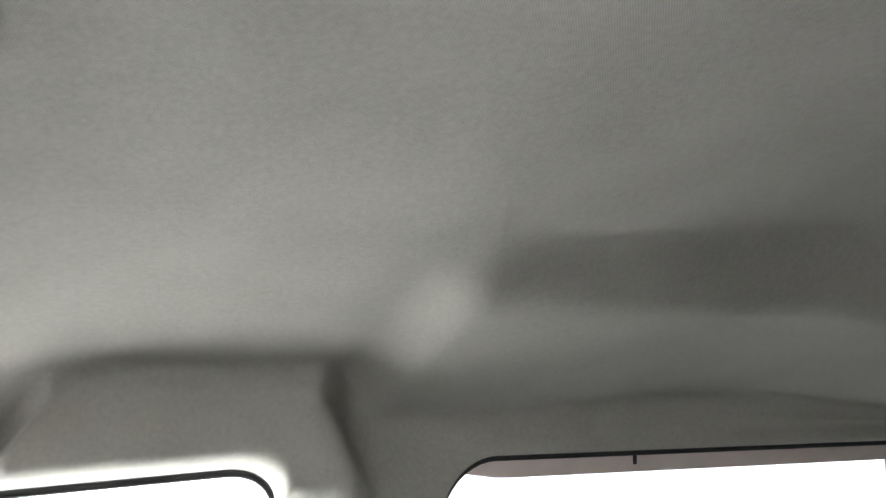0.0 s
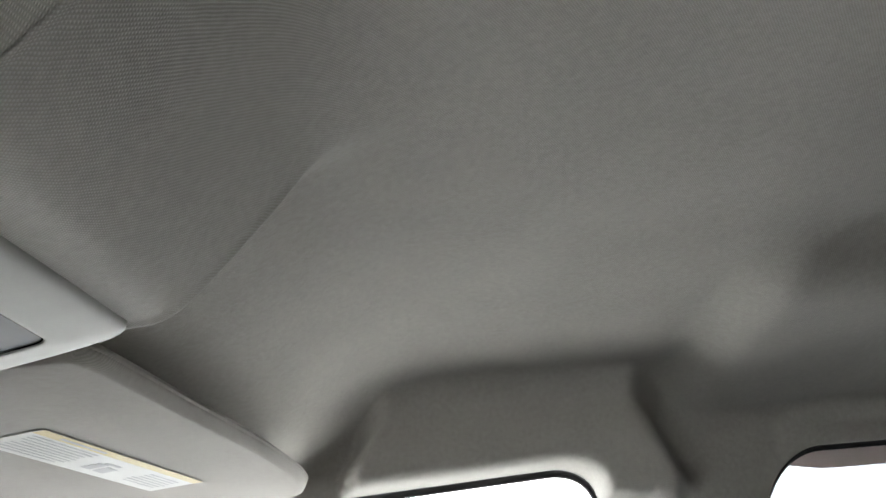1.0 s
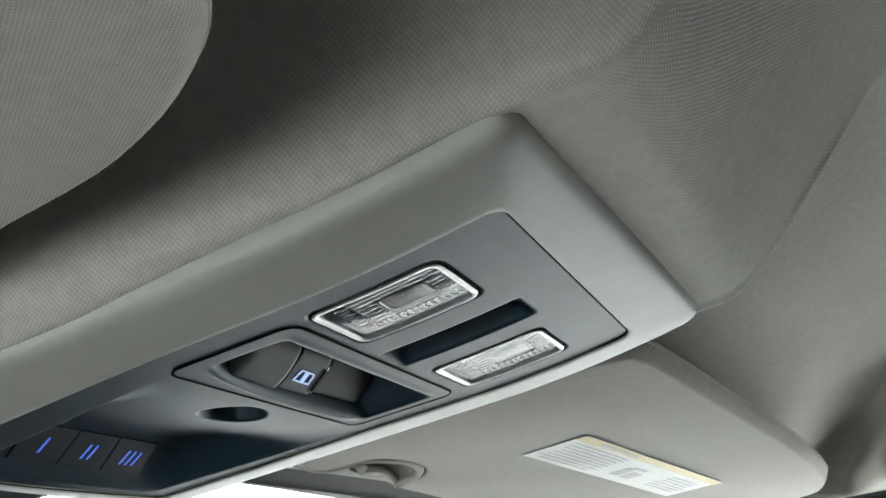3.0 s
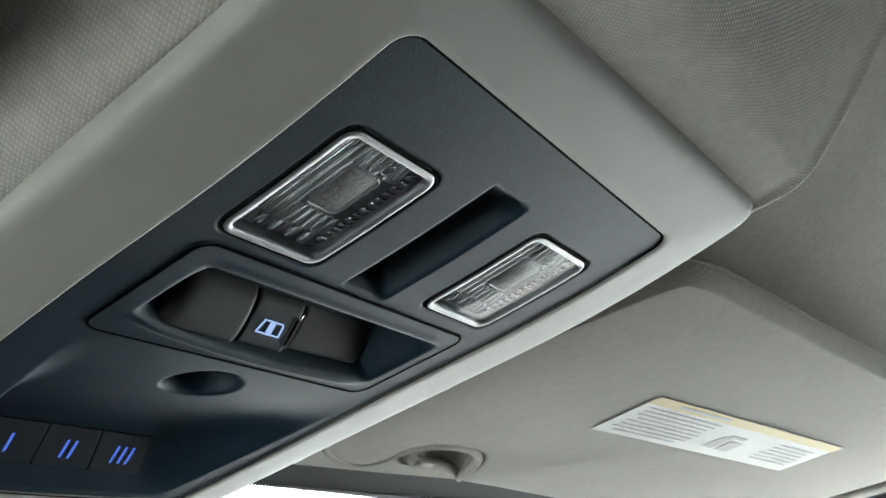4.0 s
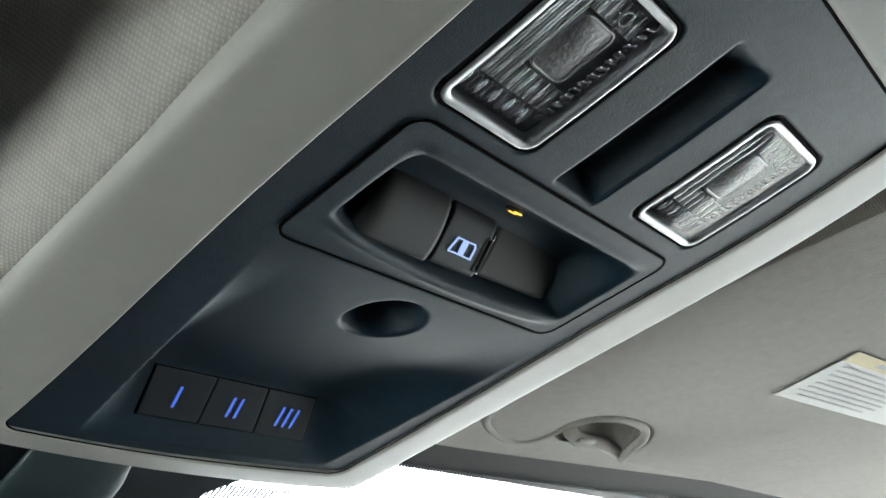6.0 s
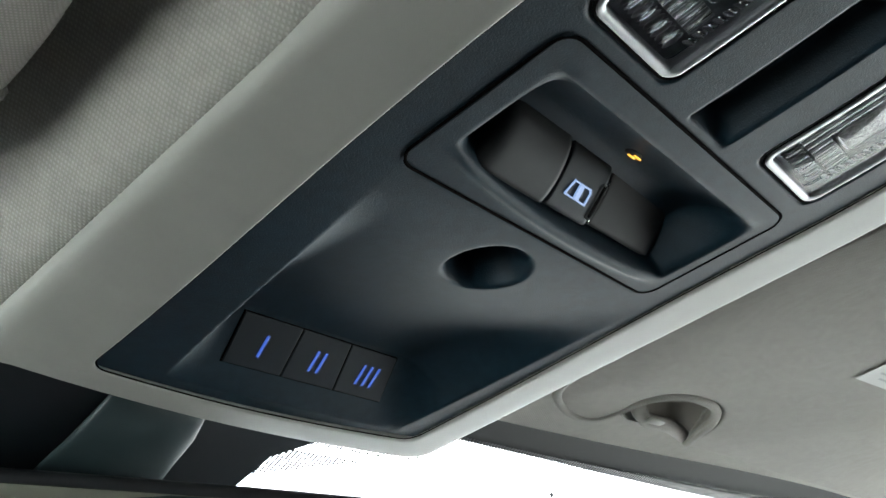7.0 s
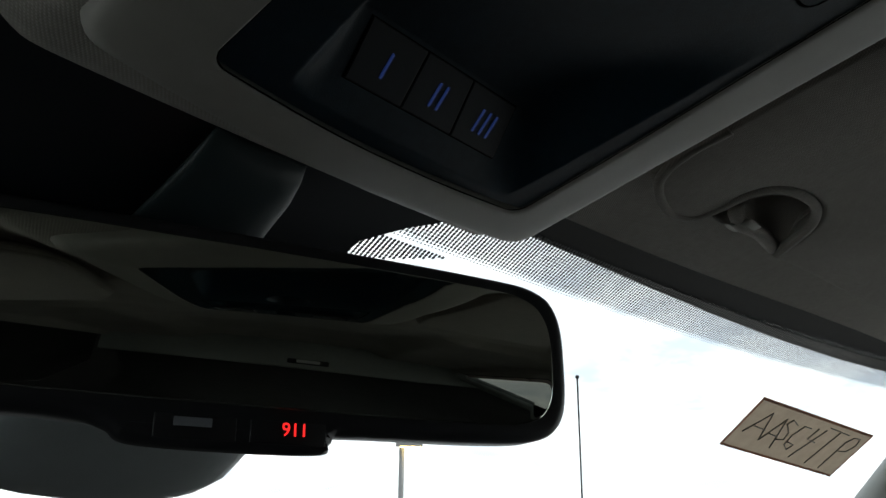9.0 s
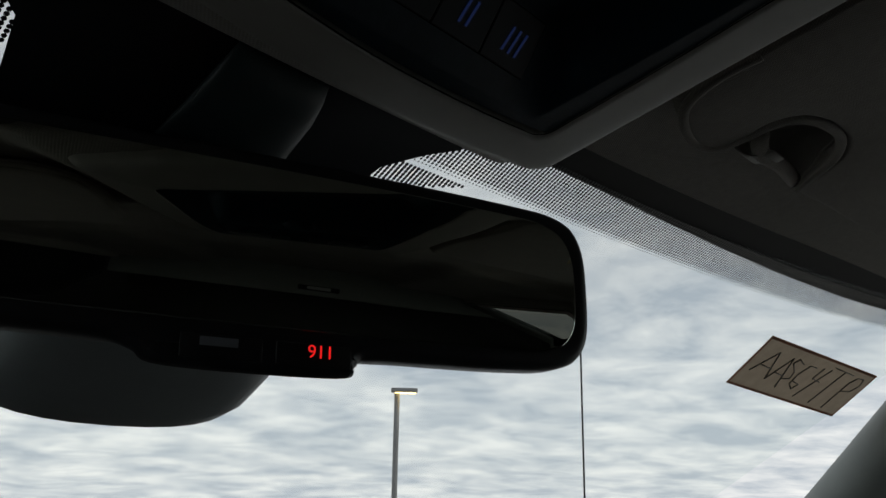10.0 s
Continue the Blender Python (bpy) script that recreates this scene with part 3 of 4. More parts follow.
part("slit_rim", loft([[m @ Vector((x, y, z)) for x, y in inset(edge, d)] for d, z in ((-0.0003, -0.0008), (-0.0003, 0.0001), (0.0, 0.0002), (0.0003, 0.0000))]), KEY, bezel, "fine worn rim round the slit")
part("slit", block(on_rocker(0.0062, -0.0166, 0.0011), 0.0015, 0.0100, 0.0006, 0.0002), GAP, bezel)
part("chrome_edge", block(on_rocker(0.0077, -0.0167, 0.0006), 0.0005, 0.0135, 0.0008, 0.0002), CHROME, bezel, "thin chrome edge")
# lit symbol of a sliding window: a slanting outline with a filled bar
ICON_AT = on_rocker(-0.0034, -0.0165, 0.0017)
OUT = [(-0.0048, -0.0020), (-0.0034, 0.0023), (0.0043, 0.0023), (0.0050, 0.0014), (0.0050, -0.0023), (-0.0048, -0.0023)]
for (x0, y0), (x1, y1) in zip(OUT, OUT[1:] + OUT[:1]):
    length, turn = math.hypot(x1 - x0, y1 - y0), math.degrees(math.atan2(y1 - y0, x1 - x0))
    part("window_symbol", block(ICON_AT @ pose((x0 + x1) / 2, (y0 + y1) / 2, 0, 0, 0, turn), length + 0.0005, 0.0005, 0.0005), ICON, bezel, "lit blue-white window symbol", smooth=False)
part("window_symbol", block(ICON_AT @ pose(0.0002, 0, 0.0001), 0.0022, 0.0044, 0.0005), ICON, bezel, "lit blue-white window symbol", smooth=False)
on_wall = con_pose(0.0033, -0.0330, -0.0112) @ pose(0, 0, 0, 34)
bm = bmesh.new()
bmesh.ops.create_uvsphere(bm, u_segments=14, v_segments=8, radius=0.0028)
bm.transform(on_wall @ Matrix.Diagonal((1.25, 0.75, 0.3, 1)))
part("pilot_lamp", bm, RUBBER, bezel, "dark round pilot lamp opening")
for du, dv in ((0.0002, -0.0005), (0.0012, 0.0008)):
    part("filament", block(on_wall @ pose(du, dv, 0.0009), 0.0034, 0.0007, 0.0005, 0.0002), AMBER, bezel, "amber pilot light")

# three lit buttons on the tray's slanted wall, set slightly fanwise
def on_tray(u, dv, lift):
    """A point of the slanted wall: dv along it, lift above it."""
    v = WALL_V + dv * math.cos(WALL_A) - lift * math.sin(WALL_A)
    return con(u, v, WALL_W + dv * math.sin(WALL_A) + lift * math.cos(WALL_A))


def fan_plate(u0, u1, lean0, lean1, d0, d1, low, high, soft=0.0004):
    """A flat plate on the wall between two leaning edges, its upper rim rounded."""
    def loop(i, lift):
        return [on_tray(u + k, d, lift) for u, k, d in ((u0 + i, 0, d0 + i), (u1 - i, 0, d0 + i), (u1 - i, lean1, d1 - i), (u0 + i, lean0, d1 - i))]
    return loft([loop(0, low), loop(0, high - soft), loop(0.3 * soft, high - 0.3 * soft), loop(soft, high)], False, True)


REAR_U, FRONT_U = (-0.0333, -0.0084, 0.0143, 0.0380), (-0.0305, -0.0058, 0.0190, 0.0437)
part("button_bed", fan_plate(REAR_U[0] - 0.0003, REAR_U[3] + 0.0003, FRONT_U[0] - REAR_U[0], FRONT_U[3] - REAR_U[3], -0.0110, 0.0097, -0.0020, 0.0003), GAP, console, "black gap round the buttons", smooth=False)
for k in range(3):
    key = part("button", fan_plate(REAR_U[k] + 0.0003, REAR_U[k + 1] - 0.0003, FRONT_U[k] - REAR_U[k], FRONT_U[k + 1] - REAR_U[k + 1], -0.0106, 0.0093, -0.0010, 0.0006), BUTTON, console, "flat black opener button with blue strokes", smooth=False)
    for i in range(k + 1):
        u = (-0.0196, 0.0048, 0.0295)[k] + (i - k / 2) * 0.0036
        part("stroke", fan_plate(u - 0.0006, u + 0.0005, 0.0006, 0.0006, -0.0043, 0.0043, 0.0004, 0.0009, 0.0001), BLUE, key, "lit blue stroke", smooth=False)

# small courtesy lamp in the roof further back, seen in the mirror
dome_y = -1.05
dome_z = 1.64
dome = thing("dome_lamp", "small pale courtesy lamp on the trim over the rear seats", "ceiling lamp", place=(0.34, dome_y, dome_z - 0.004))
part("base", block(Matrix.Translation((0.34, dome_y - 0.02, dome_z)), 0.150, 0.024, 0.040, 0.005), KEY, dome, "dark base plate")
part("cover", block(Matrix.Translation((0.34, dome_y - 0.008, dome_z)), 0.085, 0.016, 0.026, 0.004), PAPER, dome, "frosted white cover")

# ---- sun visors ----
def visor_z(x, y):
    return 1.482 - 0.10 * (x - 0.411) - 0.209 * (y - 0.411)


VISOR = [(0.403, 0.389), (0.410, 0.410), (0.427, 0.418), (0.447, 0.4205), (0.4575, 0.414), (0.4590, 0.399), (0.4565, 0.387), (0.4610, 0.376), (0.4740, 0.3685),
         (0.4940, 0.3665), (0.5080, 0.374), (0.5160, 0.387), (0.5240, 0.4005), (0.555, 0.3955), (0.613, 0.386), (0.721, 0.366), (0.800, 0.350), (0.834, 0.330),
         (0.844, 0.280), (0.841, 0.200), (0.828, 0.153), (0.795, 0.1395), (0.741, 0.140), (0.654, 0.1515), (0.585, 0.1645), (0.515, 0.182), (0.474, 0.200),
         (0.440, 0.218), (0.420, 0.255), (0.412, 0.305), (0.403, 0.350)]


def sun_visor(flip, label):
    outline = VISOR if flip else VISOR[:25] + [(0.515, 0.1785), (0.455, 0.1900), (0.408, 0.201), (0.396, 0.217), (0.395, 0.290), (0.399, 0.350)]
    loop = smooth_loop(outline[::-1], 5)
    side = (lambda x: 2 * MID - x) if flip else (lambda x: x)
    visor = thing("sun_visor", label, "sun visor", group="pair of sun visors", place=(side(0.62), 0.27, visor_z(0.62, 0.27) + 0.009))
    levels = ((0.0120, 0.0200), (0.0085, 0.0175), (0.0034, 0.0135), (0.0, 0.0085), (0.0005, 0.0055), (0.0016, 0.0026), (0.0028, 0.0008), (0.0038, 0.0001), (0.0046, 0.0))
    loops = []
    for d, h in levels:
        ring = inset(loop, d)
        loops.append([(side(x), y, visor_z(x, y) + h) for x, y in ring])
    bm = loft(loops, True, True)
    bmesh.ops.recalc_face_normals(bm, faces=bm.faces[:])
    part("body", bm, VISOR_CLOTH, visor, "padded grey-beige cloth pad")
    welt = [(side(x), y, visor_z(x, y) + 0.0098) for x, y in inset(loop, 0.0006)]
    part("piping", tube(welt, 0.0012, 6, True), VISOR_CLOTH, visor, "sewn edge piping")
    rim = [(0.4055, 0.372), (0.4050, 0.389), (0.4115, 0.408), (0.4275, 0.4160), (0.4460, 0.4185), (0.4560, 0.4125), (0.4575, 0.399), (0.4560, 0.387), (0.4610, 0.376), (0.4740, 0.3683), (0.4940, 0.3662), (0.5085, 0.3738), (0.5165, 0.387), (0.5235, 0.3985)]
    pts = rim
    for _ in range(3):
        pts = [pts[0]] + [(p[0] * (1 - t) + q[0] * t, p[1] * (1 - t) + q[1] * t) for p, q in zip(pts, pts[1:]) for t in (0.25, 0.75)] + [pts[-1]]
    line = [(side(x), y, visor_z(x, y) + 0.0015) for x, y in pts]
    part("rim", tube(line, 0.0026, 8), VISOR_CLOTH, visor)
    floor = []
    for j in range(9):
        y = 0.3615 + 0.0400 * j / 8
        floor.append([(side(x), y, visor_z(x, y) + 0.0030 + 0.0130 * smoothstep(0.5240, 0.5040, x) * smoothstep(0.404, 0.394, y)) for x in np.linspace(0.4535, 0.5265, 19)])
    part("pocket", sheet(floor), VISOR_CLOTH, visor, "dished pocket round the clip")
    rod = [(side(x), y, visor_z(x, y) + h) for x, y, h in ((0.468, 0.3955, 0.0070), (0.474, 0.3988, 0.0050), (0.482, 0.4005, 0.0036), (0.492, 0.3995, 0.0046), (0.504, 0.3985, 0.0060), (0.522, 0.3985, 0.0050))]
    part("rod", tube(rod, 0.0040, 12), VISOR_CLOTH, visor)
    return visor


def visor_clip(flip):
    side = (lambda x: 2 * MID - x) if flip else (lambda x: x)
    clip = thing("visor_clip", "grey-beige plastic hook that holds the visor", "clip", group="pair of visor clips", place=(side(0.478), 0.404, 1.495))
    pts = [(0.482, 0.410, 0.018), (0.482, 0.409, 0.008), (0.483, 0.405, 0.0030), (0.484, 0.399, 0.0012), (0.485, 0.394, 0.0020)]
    loops = []
    for x, y, h in pts:
        loops.append([(side(x + dx), y + dy, visor_z(x, y) + h + dy * 0.3) for dx, dy in ((-0.007, -0.0015), (0.007, -0.0015), (0.0075, 0.002), (-0.0075, 0.002))])
    bm = loft(loops, True, True)
    bmesh.ops.recalc_face_normals(bm, faces=bm.faces[:])
    bmesh.ops.bevel(bm, geom=bm.edges[:], offset=0.0007, segments=1, affect="EDGES")
    part("hook", bm, BEIGE, clip)


sun_visor(False, "grey-beige cloth sun visor folded up, with a white warning label")
sun_visor(True, "grey-beige cloth sun visor folded up against the headliner")
visor_clip(False)
visor_clip(True)

# warning label on the passenger's visor
E1, E2 = Vector((0.972, -0.236, -0.048)), Vector((0.28, 0.94, -0.22))
E2 = (E2 - E1 * E2.dot(E1) / E1.length_squared).normalized()
E1.normalize()
L_O = Vector((0.609, 0.2580, visor_z(0.609, 0.2580)))
L_N = E1.cross(E2).normalized()
L_N = L_N if L_N.z < 0 else -L_N


def on_label(a, b, sa, sb, h, t=0.0001):
    m = Matrix((E1, -E2, L_N)).transposed().to_4x4()
    m.translation = L_O + a * E1 + b * E2 + h * L_N
    return block(m, sa, sb, t)


label_thing = thing("warning_label", "white paper warning label with a yellow heading strip", "label", place=tuple(L_O))
part("paper", on_label(0, 0, 0.205, 0.0475, 0.0008), PAPER, label_thing, smooth=False)
part("heading", on_label(0.0, -0.0195, 0.205, 0.0085, 0.0011), YELLOW, label_thing, "faded yellow strip", smooth=False)
part("heading_bar", on_label(-0.055, -0.0195, 0.050, 0.0028, 0.0014), INK, label_thing, smooth=False)
rng = random.Random(4)
for k in range(8):
    part("text_bar", on_label(-0.060 + rng.uniform(-0.003, 0), -0.0115 + 0.0042 * k, 0.070 - rng.uniform(0, 0.012), 0.0013, 0.0012), INK, label_thing, smooth=False)
for k in range(6):
    part("text_bar", on_label(0.068, -0.0085 + 0.0045 * k, 0.052 - rng.uniform(0, 0.012), 0.0013, 0.0012), INK, label_thing, smooth=False)
for a, b, sa, sb in ((-0.004, 0.006, 0.010, 0.016), (0.012, 0.008, 0.013, 0.013), (0.004, -0.004, 0.018, 0.003)):
    part("pictogram", on_label(a, b, sa, sb, 0.0012), INK, label_thing, smooth=False)

# ---- rear-view mirror ----
MA = radians(21)
M_X, M_N = Vector((math.cos(MA), -math.sin(MA), 0)), Vector((-math.sin(MA), -math.cos(MA), 0))
M_O = Vector((0.2627, 0.4908, 1.3985))
M_N = (M_N + Vector((0, 0, math.tan(radians(2.3))))).normalized()
M_UP = M_N.cross(M_X).normalized()
M_UP = M_UP if M_UP.z > 0 else -M_UP


def mir(a, h, d=0.0):
    """A point of the mirror: a along it, h up, d out of its face."""
    return M_O + 1.05 * (a * M_X + h * M_UP + d * M_N)


OUTLINE = smooth_loop([(0.1255, 0.0), (0.1235, 0.020), (0.1130, 0.0300), (0.085, 0.0325), (0.0, 0.0330), (-0.085, 0.0325), (-0.1130, 0.0300), (-0.1235, 0.020), (-0.1255, 0.0),
                       (-0.1235, -0.019), (-0.1130, -0.0280), (-0.085, -0.0305), (-0.052, -0.0315), (-0.040, -0.0345), (-0.0295, -0.0385), (0.0235, -0.0385), (0.0300, -0.0345), (0.037, -0.0315),
                       (0.085, -0.0305), (0.1130, -0.0280), (0.1235, -0.019)], 6)
GLASS_LOOP = smooth_loop([(0.118, 0.0), (0.1160, 0.0165), (0.1060, 0.0250), (0.08, 0.0270), (0.0, 0.0275), (-0.08, 0.0270), (-0.1060, 0.0250), (-0.1160, 0.0165), (-0.118, 0.0),
                          (-0.1160, -0.0150), (-0.1060, -0.0225), (-0.08, -0.0245), (0.0, -0.0250), (0.08, -0.0245), (0.1060, -0.0225), (0.1160, -0.0150)], 8)
mirror = thing("rear_view_mirror", "black rear-view mirror with a dimmed glass and call buttons below it", "mirror", place=tuple(M_O))
shell = loft([[mir(a, max(h, -0.0316) if d < -0.006 else h, d) for a, h in inset(OUTLINE, i)] for i, d in ((0.025, -0.036), (0.015, -0.032), (0.006, -0.022), (0.0, -0.010), (0.0, -0.002), (0.0012, 0.0012), (0.0035, 0.0022), (0.0058, 0.0018))], True, True)
part("housing", shell, BLACK, mirror, "black plastic shell")
part("glass", loft([[mir(a, h, d) for a, h in inset(GLASS_LOOP, i)] for i, d in ((0.0, 0.0015), (0.0, 0.0026), (0.0006, 0.0028))], False, True), MIRROR, mirror, "dimmed mirror glass")


def lettering(text, size, mat, name, a, h, d, label):
    cu = bpy.data.curves.new(name, "FONT")
    cu.body, cu.size, cu.align_x, cu.align_y, cu.extrude = text, size, "CENTER", "CENTER", 0.0001
    cu.materials.append(mat)
    ob = new(name, cu)
    m = Matrix((M_X, M_UP, M_N)).transposed().to_4x4()
    m.translation = mir(a, h, d)
    ob.parent = mirror
    bpy.context.view_layer.update()
    ob.matrix_parent_inverse = mirror.matrix_world.inverted()
    ob.matrix_basis = m
    ob["label"] = label
    return ob


DIM = material("grey_print", (0.20, 0.21, 0.23), rough=0.5, vary=0.05)
lettering("911", 0.0062, RED, "call_sign", 0.0165, -0.0315, 0.0026, "lit red emergency digits")
part("printed_bar", block(Matrix.Translation(mir(-0.0155, -0.0310, 0.0026)) @ Matrix((M_X, M_UP, M_N)).transposed().to_4x4(), 0.0120, 0.0028, 0.0003), DIM, mirror, "grey printed word, unreadable", smooth=False)
for k in (-1, 1):
    part("button", block(Matrix.Translation(mir(0.000 + 0.0145 * k, -0.0325, 0.0018)) @ Matrix((M_X, M_UP, M_N)).transposed().to_4x4(), 0.026, 0.0075, 0.0012, 0.0003), SATIN, mirror)
part("ball_stem", tube([mir(0, 0.0, -0.030), (0.268, 0.530, 1.412), (0.270, 0.540, 1.421)], 0.009, 12), BLACK, mirror)

# sensor cover on the windscreen behind the mirror
def cover_ring(y, half, top, low, n=28, cx=0.243):
    out = []
    for k in range(n):
        a = 2 * math.pi * k / n
        c, s = math.cos(a), math.sin(a)
        e = 0.85
        out.append((cx + half * math.copysign(abs(c) ** e, c), y, (top + low) / 2 + (top - low) / 2 * math.copysign(abs(s) ** e, s)))
    return out


def pane_z(x, y):
    return 1.4690 - 0.65 * (y - header_y(x))


cover = thing("sensor_cover", "dark grey plastic sensor cover on the windscreen behind the mirror", "sensor cover", place=(0.268, 0.53, 1.40))
column = [(0.482, 0.0198, 0.003, 0.006), (0.486, 0.0213, 0.003, 0.01), (0.493, 0.0227, 0.003, 0.012), (0.506, 0.0239, 0.003, 0.01), (0.521, 0.026, 0.003, 0.007), (0.533, 0.027, 0.003, 0.005)]
pod = [(0.528, 0.0357, 0.003, 0.021), (0.532, 0.0441, 0.003, 0.031), (0.555, 0.0546, 0.003, 0.037), (0.585, 0.0609, 0.003, 0.038), (0.605, 0.063, 0.003, 0.035), (0.616, 0.0609, 0.003, 0.031), (0.623, 0.0536, 0.004, 0.023), (0.625, 0.0441, 0.006, 0.015)]
for name, stations, mat, mid in (("stem_cover", column, COVER, 0.256), ("camera_pod", pod, SHELL, 0.282)):
    part(name, loft([cover_ring(y, hw, pane_z(MID, y) - t, pane_z(MID, y) - t - lo, cx=mid) for y, hw, t, lo in stations], True, True), mat, cover)

# ---- windscreen ----
def pane_row(y_off, n=40):
    xs = np.linspace(MID - 0.66, MID + 0.66, n)
    return [(x, header_y(x) + y_off, pane_z(x, header_y(x) + y_off)) for x in xs]


windscreen = part("window_windscreen", sheet([pane_row(d) for d in np.linspace(-0.003, 0.75, 12)]), GLASS)
tagged(windscreen, "clear curved windscreen", "windscreen", kind="structure")
windscreen.visible_shadow = False
FR_MID = 0.253
FR_HALF = [(-0.03, 0.1177), (0.004, 0.1081), (0.012, 0.0912), (0.025, 0.0731), (0.06, 0.0647), (0.14, 0.0615), (0.155, 0.0551)]
rows = []
for d in np.linspace(-0.004, 0.155, 28):
    hw = curve_at(FR_HALF, d)
    rows.append([(x, header_y(x) + d, pane_z(x, header_y(x) + d) - 0.0015) for x in np.linspace(FR_MID - 1.06 * hw, FR_MID + hw, 13)])
frit = part("frit_patch", sheet(rows), FRIT, windscreen, "black printed patch behind the mirror")


def dots():
    """The printed dots along the glass's upper edge, smaller further down."""
    bm = bmesh.new()
    pitch = 0.0024
    for j in range(16):
        d0 = -0.004 + pitch * 0.60 * j
        r = pitch * (0.40 - 0.0025 * j - (0.09 if j == 14 else 0.18 if j == 15 else 0))
        n = int(1.24 / pitch)
        for i in range(n):
            x = MID - 0.62 + pitch * i
            d = d0 + 0.4 * (header_edge(x) - header_y(x))
            if abs(x - FR_MID) < curve_at(FR_HALF, d) * (1.06 if x < FR_MID else 1.0):
                continue
            y = header_y(x) + d
            ring = []
            for k in range(8):
                a = math.pi * k / 4
                px, py = x + r * math.cos(a), y + 0.84 * r * math.sin(a)
                ring.append(bm.verts.new((px, py, pane_z(px, py) - 0.0012)))
            bm.faces.new(ring)
    # the wider field of dots beside the black patch
    for j in range(17, 36):
        d = -0.004 + pitch * 0.60 * j
        r = pitch * 0.40 * (1 - 0.18 * (j - 17) / 19)
        for i in range(-56, 57):
            x = MID + pitch * i
            u = abs(x - FR_MID)
            if u < curve_at(FR_HALF, d) * (1.06 if x < FR_MID else 1.0) or u > 0.150 - 3.4 * max(0.0, d - 0.012):
                continue
            y = header_y(x) + d
            ring = []
            for k in range(8):
                a = math.pi * k / 4
                px, py = x + r * math.cos(a), y + 0.84 * r * math.sin(a)
                ring.append(bm.verts.new((px, py, pane_z(px, py) - 0.0012)))
            bm.faces.new(ring)
    return bm


tagged(part("dot_band", dots(), FRIT), "fine black dots printed along the windscreen's upper edge", "printed dots", kind="stuff")
rows = [[(x, header_edge(x) + d, pane_z(x, header_edge(x) + d) + dz) for x in np.linspace(MID - 0.64, MID + 0.64, 60)] for d, dz in ((-0.03, 0.012), (-0.0035, 0.0035), (-0.001, 0.0008), (-0.003, -0.001))]
tagged(part("trim_header", sheet(rows), RUBBER), "black rubber seal along the windscreen's upper edge", "seal", kind="structure")

# stock card taped to the glass
S_TL, S_TR, S_BR, S_BL = (Vector((x, y, pane_z(x, y) - 0.002)) for x, y in ((0.729, 0.486), (0.919, 0.462), (0.933, 0.508), (0.743, 0.53)))


def on_card(a, b, h=0.0):
    p = (1 - a) * (1 - b) * S_TL + a * (1 - b) * S_TR + a * b * S_BR + (1 - a) * b * S_BL
    return p + Vector((0, -0.4, -0.9)) * h


def card_patch(a0, b0, a1, b1, h):
    n = 8
    rows = [[on_card(a0 + (a1 - a0) * i / n, b0 + (b1 - b0) * j / 3, h) for i in range(n + 1)] for j in range(4)]
    return sheet(rows)


card = thing("paper_card", "tan paper card with marker strokes taped inside the windscreen", "card", place=tuple(on_card(0.5, 0.5)))
part("paper", card_patch(0, 0, 1, 1, 0.0), CARD, card, smooth=False)
for a0, b0, a1, b1 in ((0, 0, 1, 0.045), (0, 0.955, 1, 1), (0, 0.05, 0.012, 0.95), (0.988, 0.05, 1, 0.95)):
    part("border", card_patch(a0, b0, a1, b1, 0.0006), CARD_EDGE, card, smooth=False)
# seven hand-drawn marks, a few strokes each
MARKS = (((0.04, 0.66), (0.13, 0.20), (0.20, 0.72)), ((0.07, 0.50), (0.18, 0.52)), ((0.20, 0.72), (0.26, 0.22), (0.33, 0.80)), ((0.22, 0.55), (0.31, 0.57)),
         ((0.37, 0.26), (0.31, 0.20), (0.29, 0.30), (0.36, 0.44), (0.37, 0.58), (0.31, 0.62)), ((0.49, 0.24), (0.43, 0.24), (0.40, 0.46), (0.41, 0.66), (0.46, 0.74), (0.48, 0.62), (0.42, 0.60)),
         ((0.55, 0.20), (0.54, 0.44), (0.62, 0.46)), ((0.62, 0.18), (0.53, 0.86)), ((0.63, 0.12), (0.83, 0.14)), ((0.74, 0.14), (0.70, 0.88)),
         ((0.86, 0.26), (0.85, 0.90)), ((0.86, 0.30), (0.89, 0.16), (0.95, 0.14), (0.97, 0.28), (0.94, 0.44), (0.86, 0.48)))
for mark in MARKS:
    line = [on_card(0.02 + 0.95 * a, b, 0.0008) for a, b in mark]
    part("marker_stroke", tube(line, 0.0006, 5), MARKER, card)

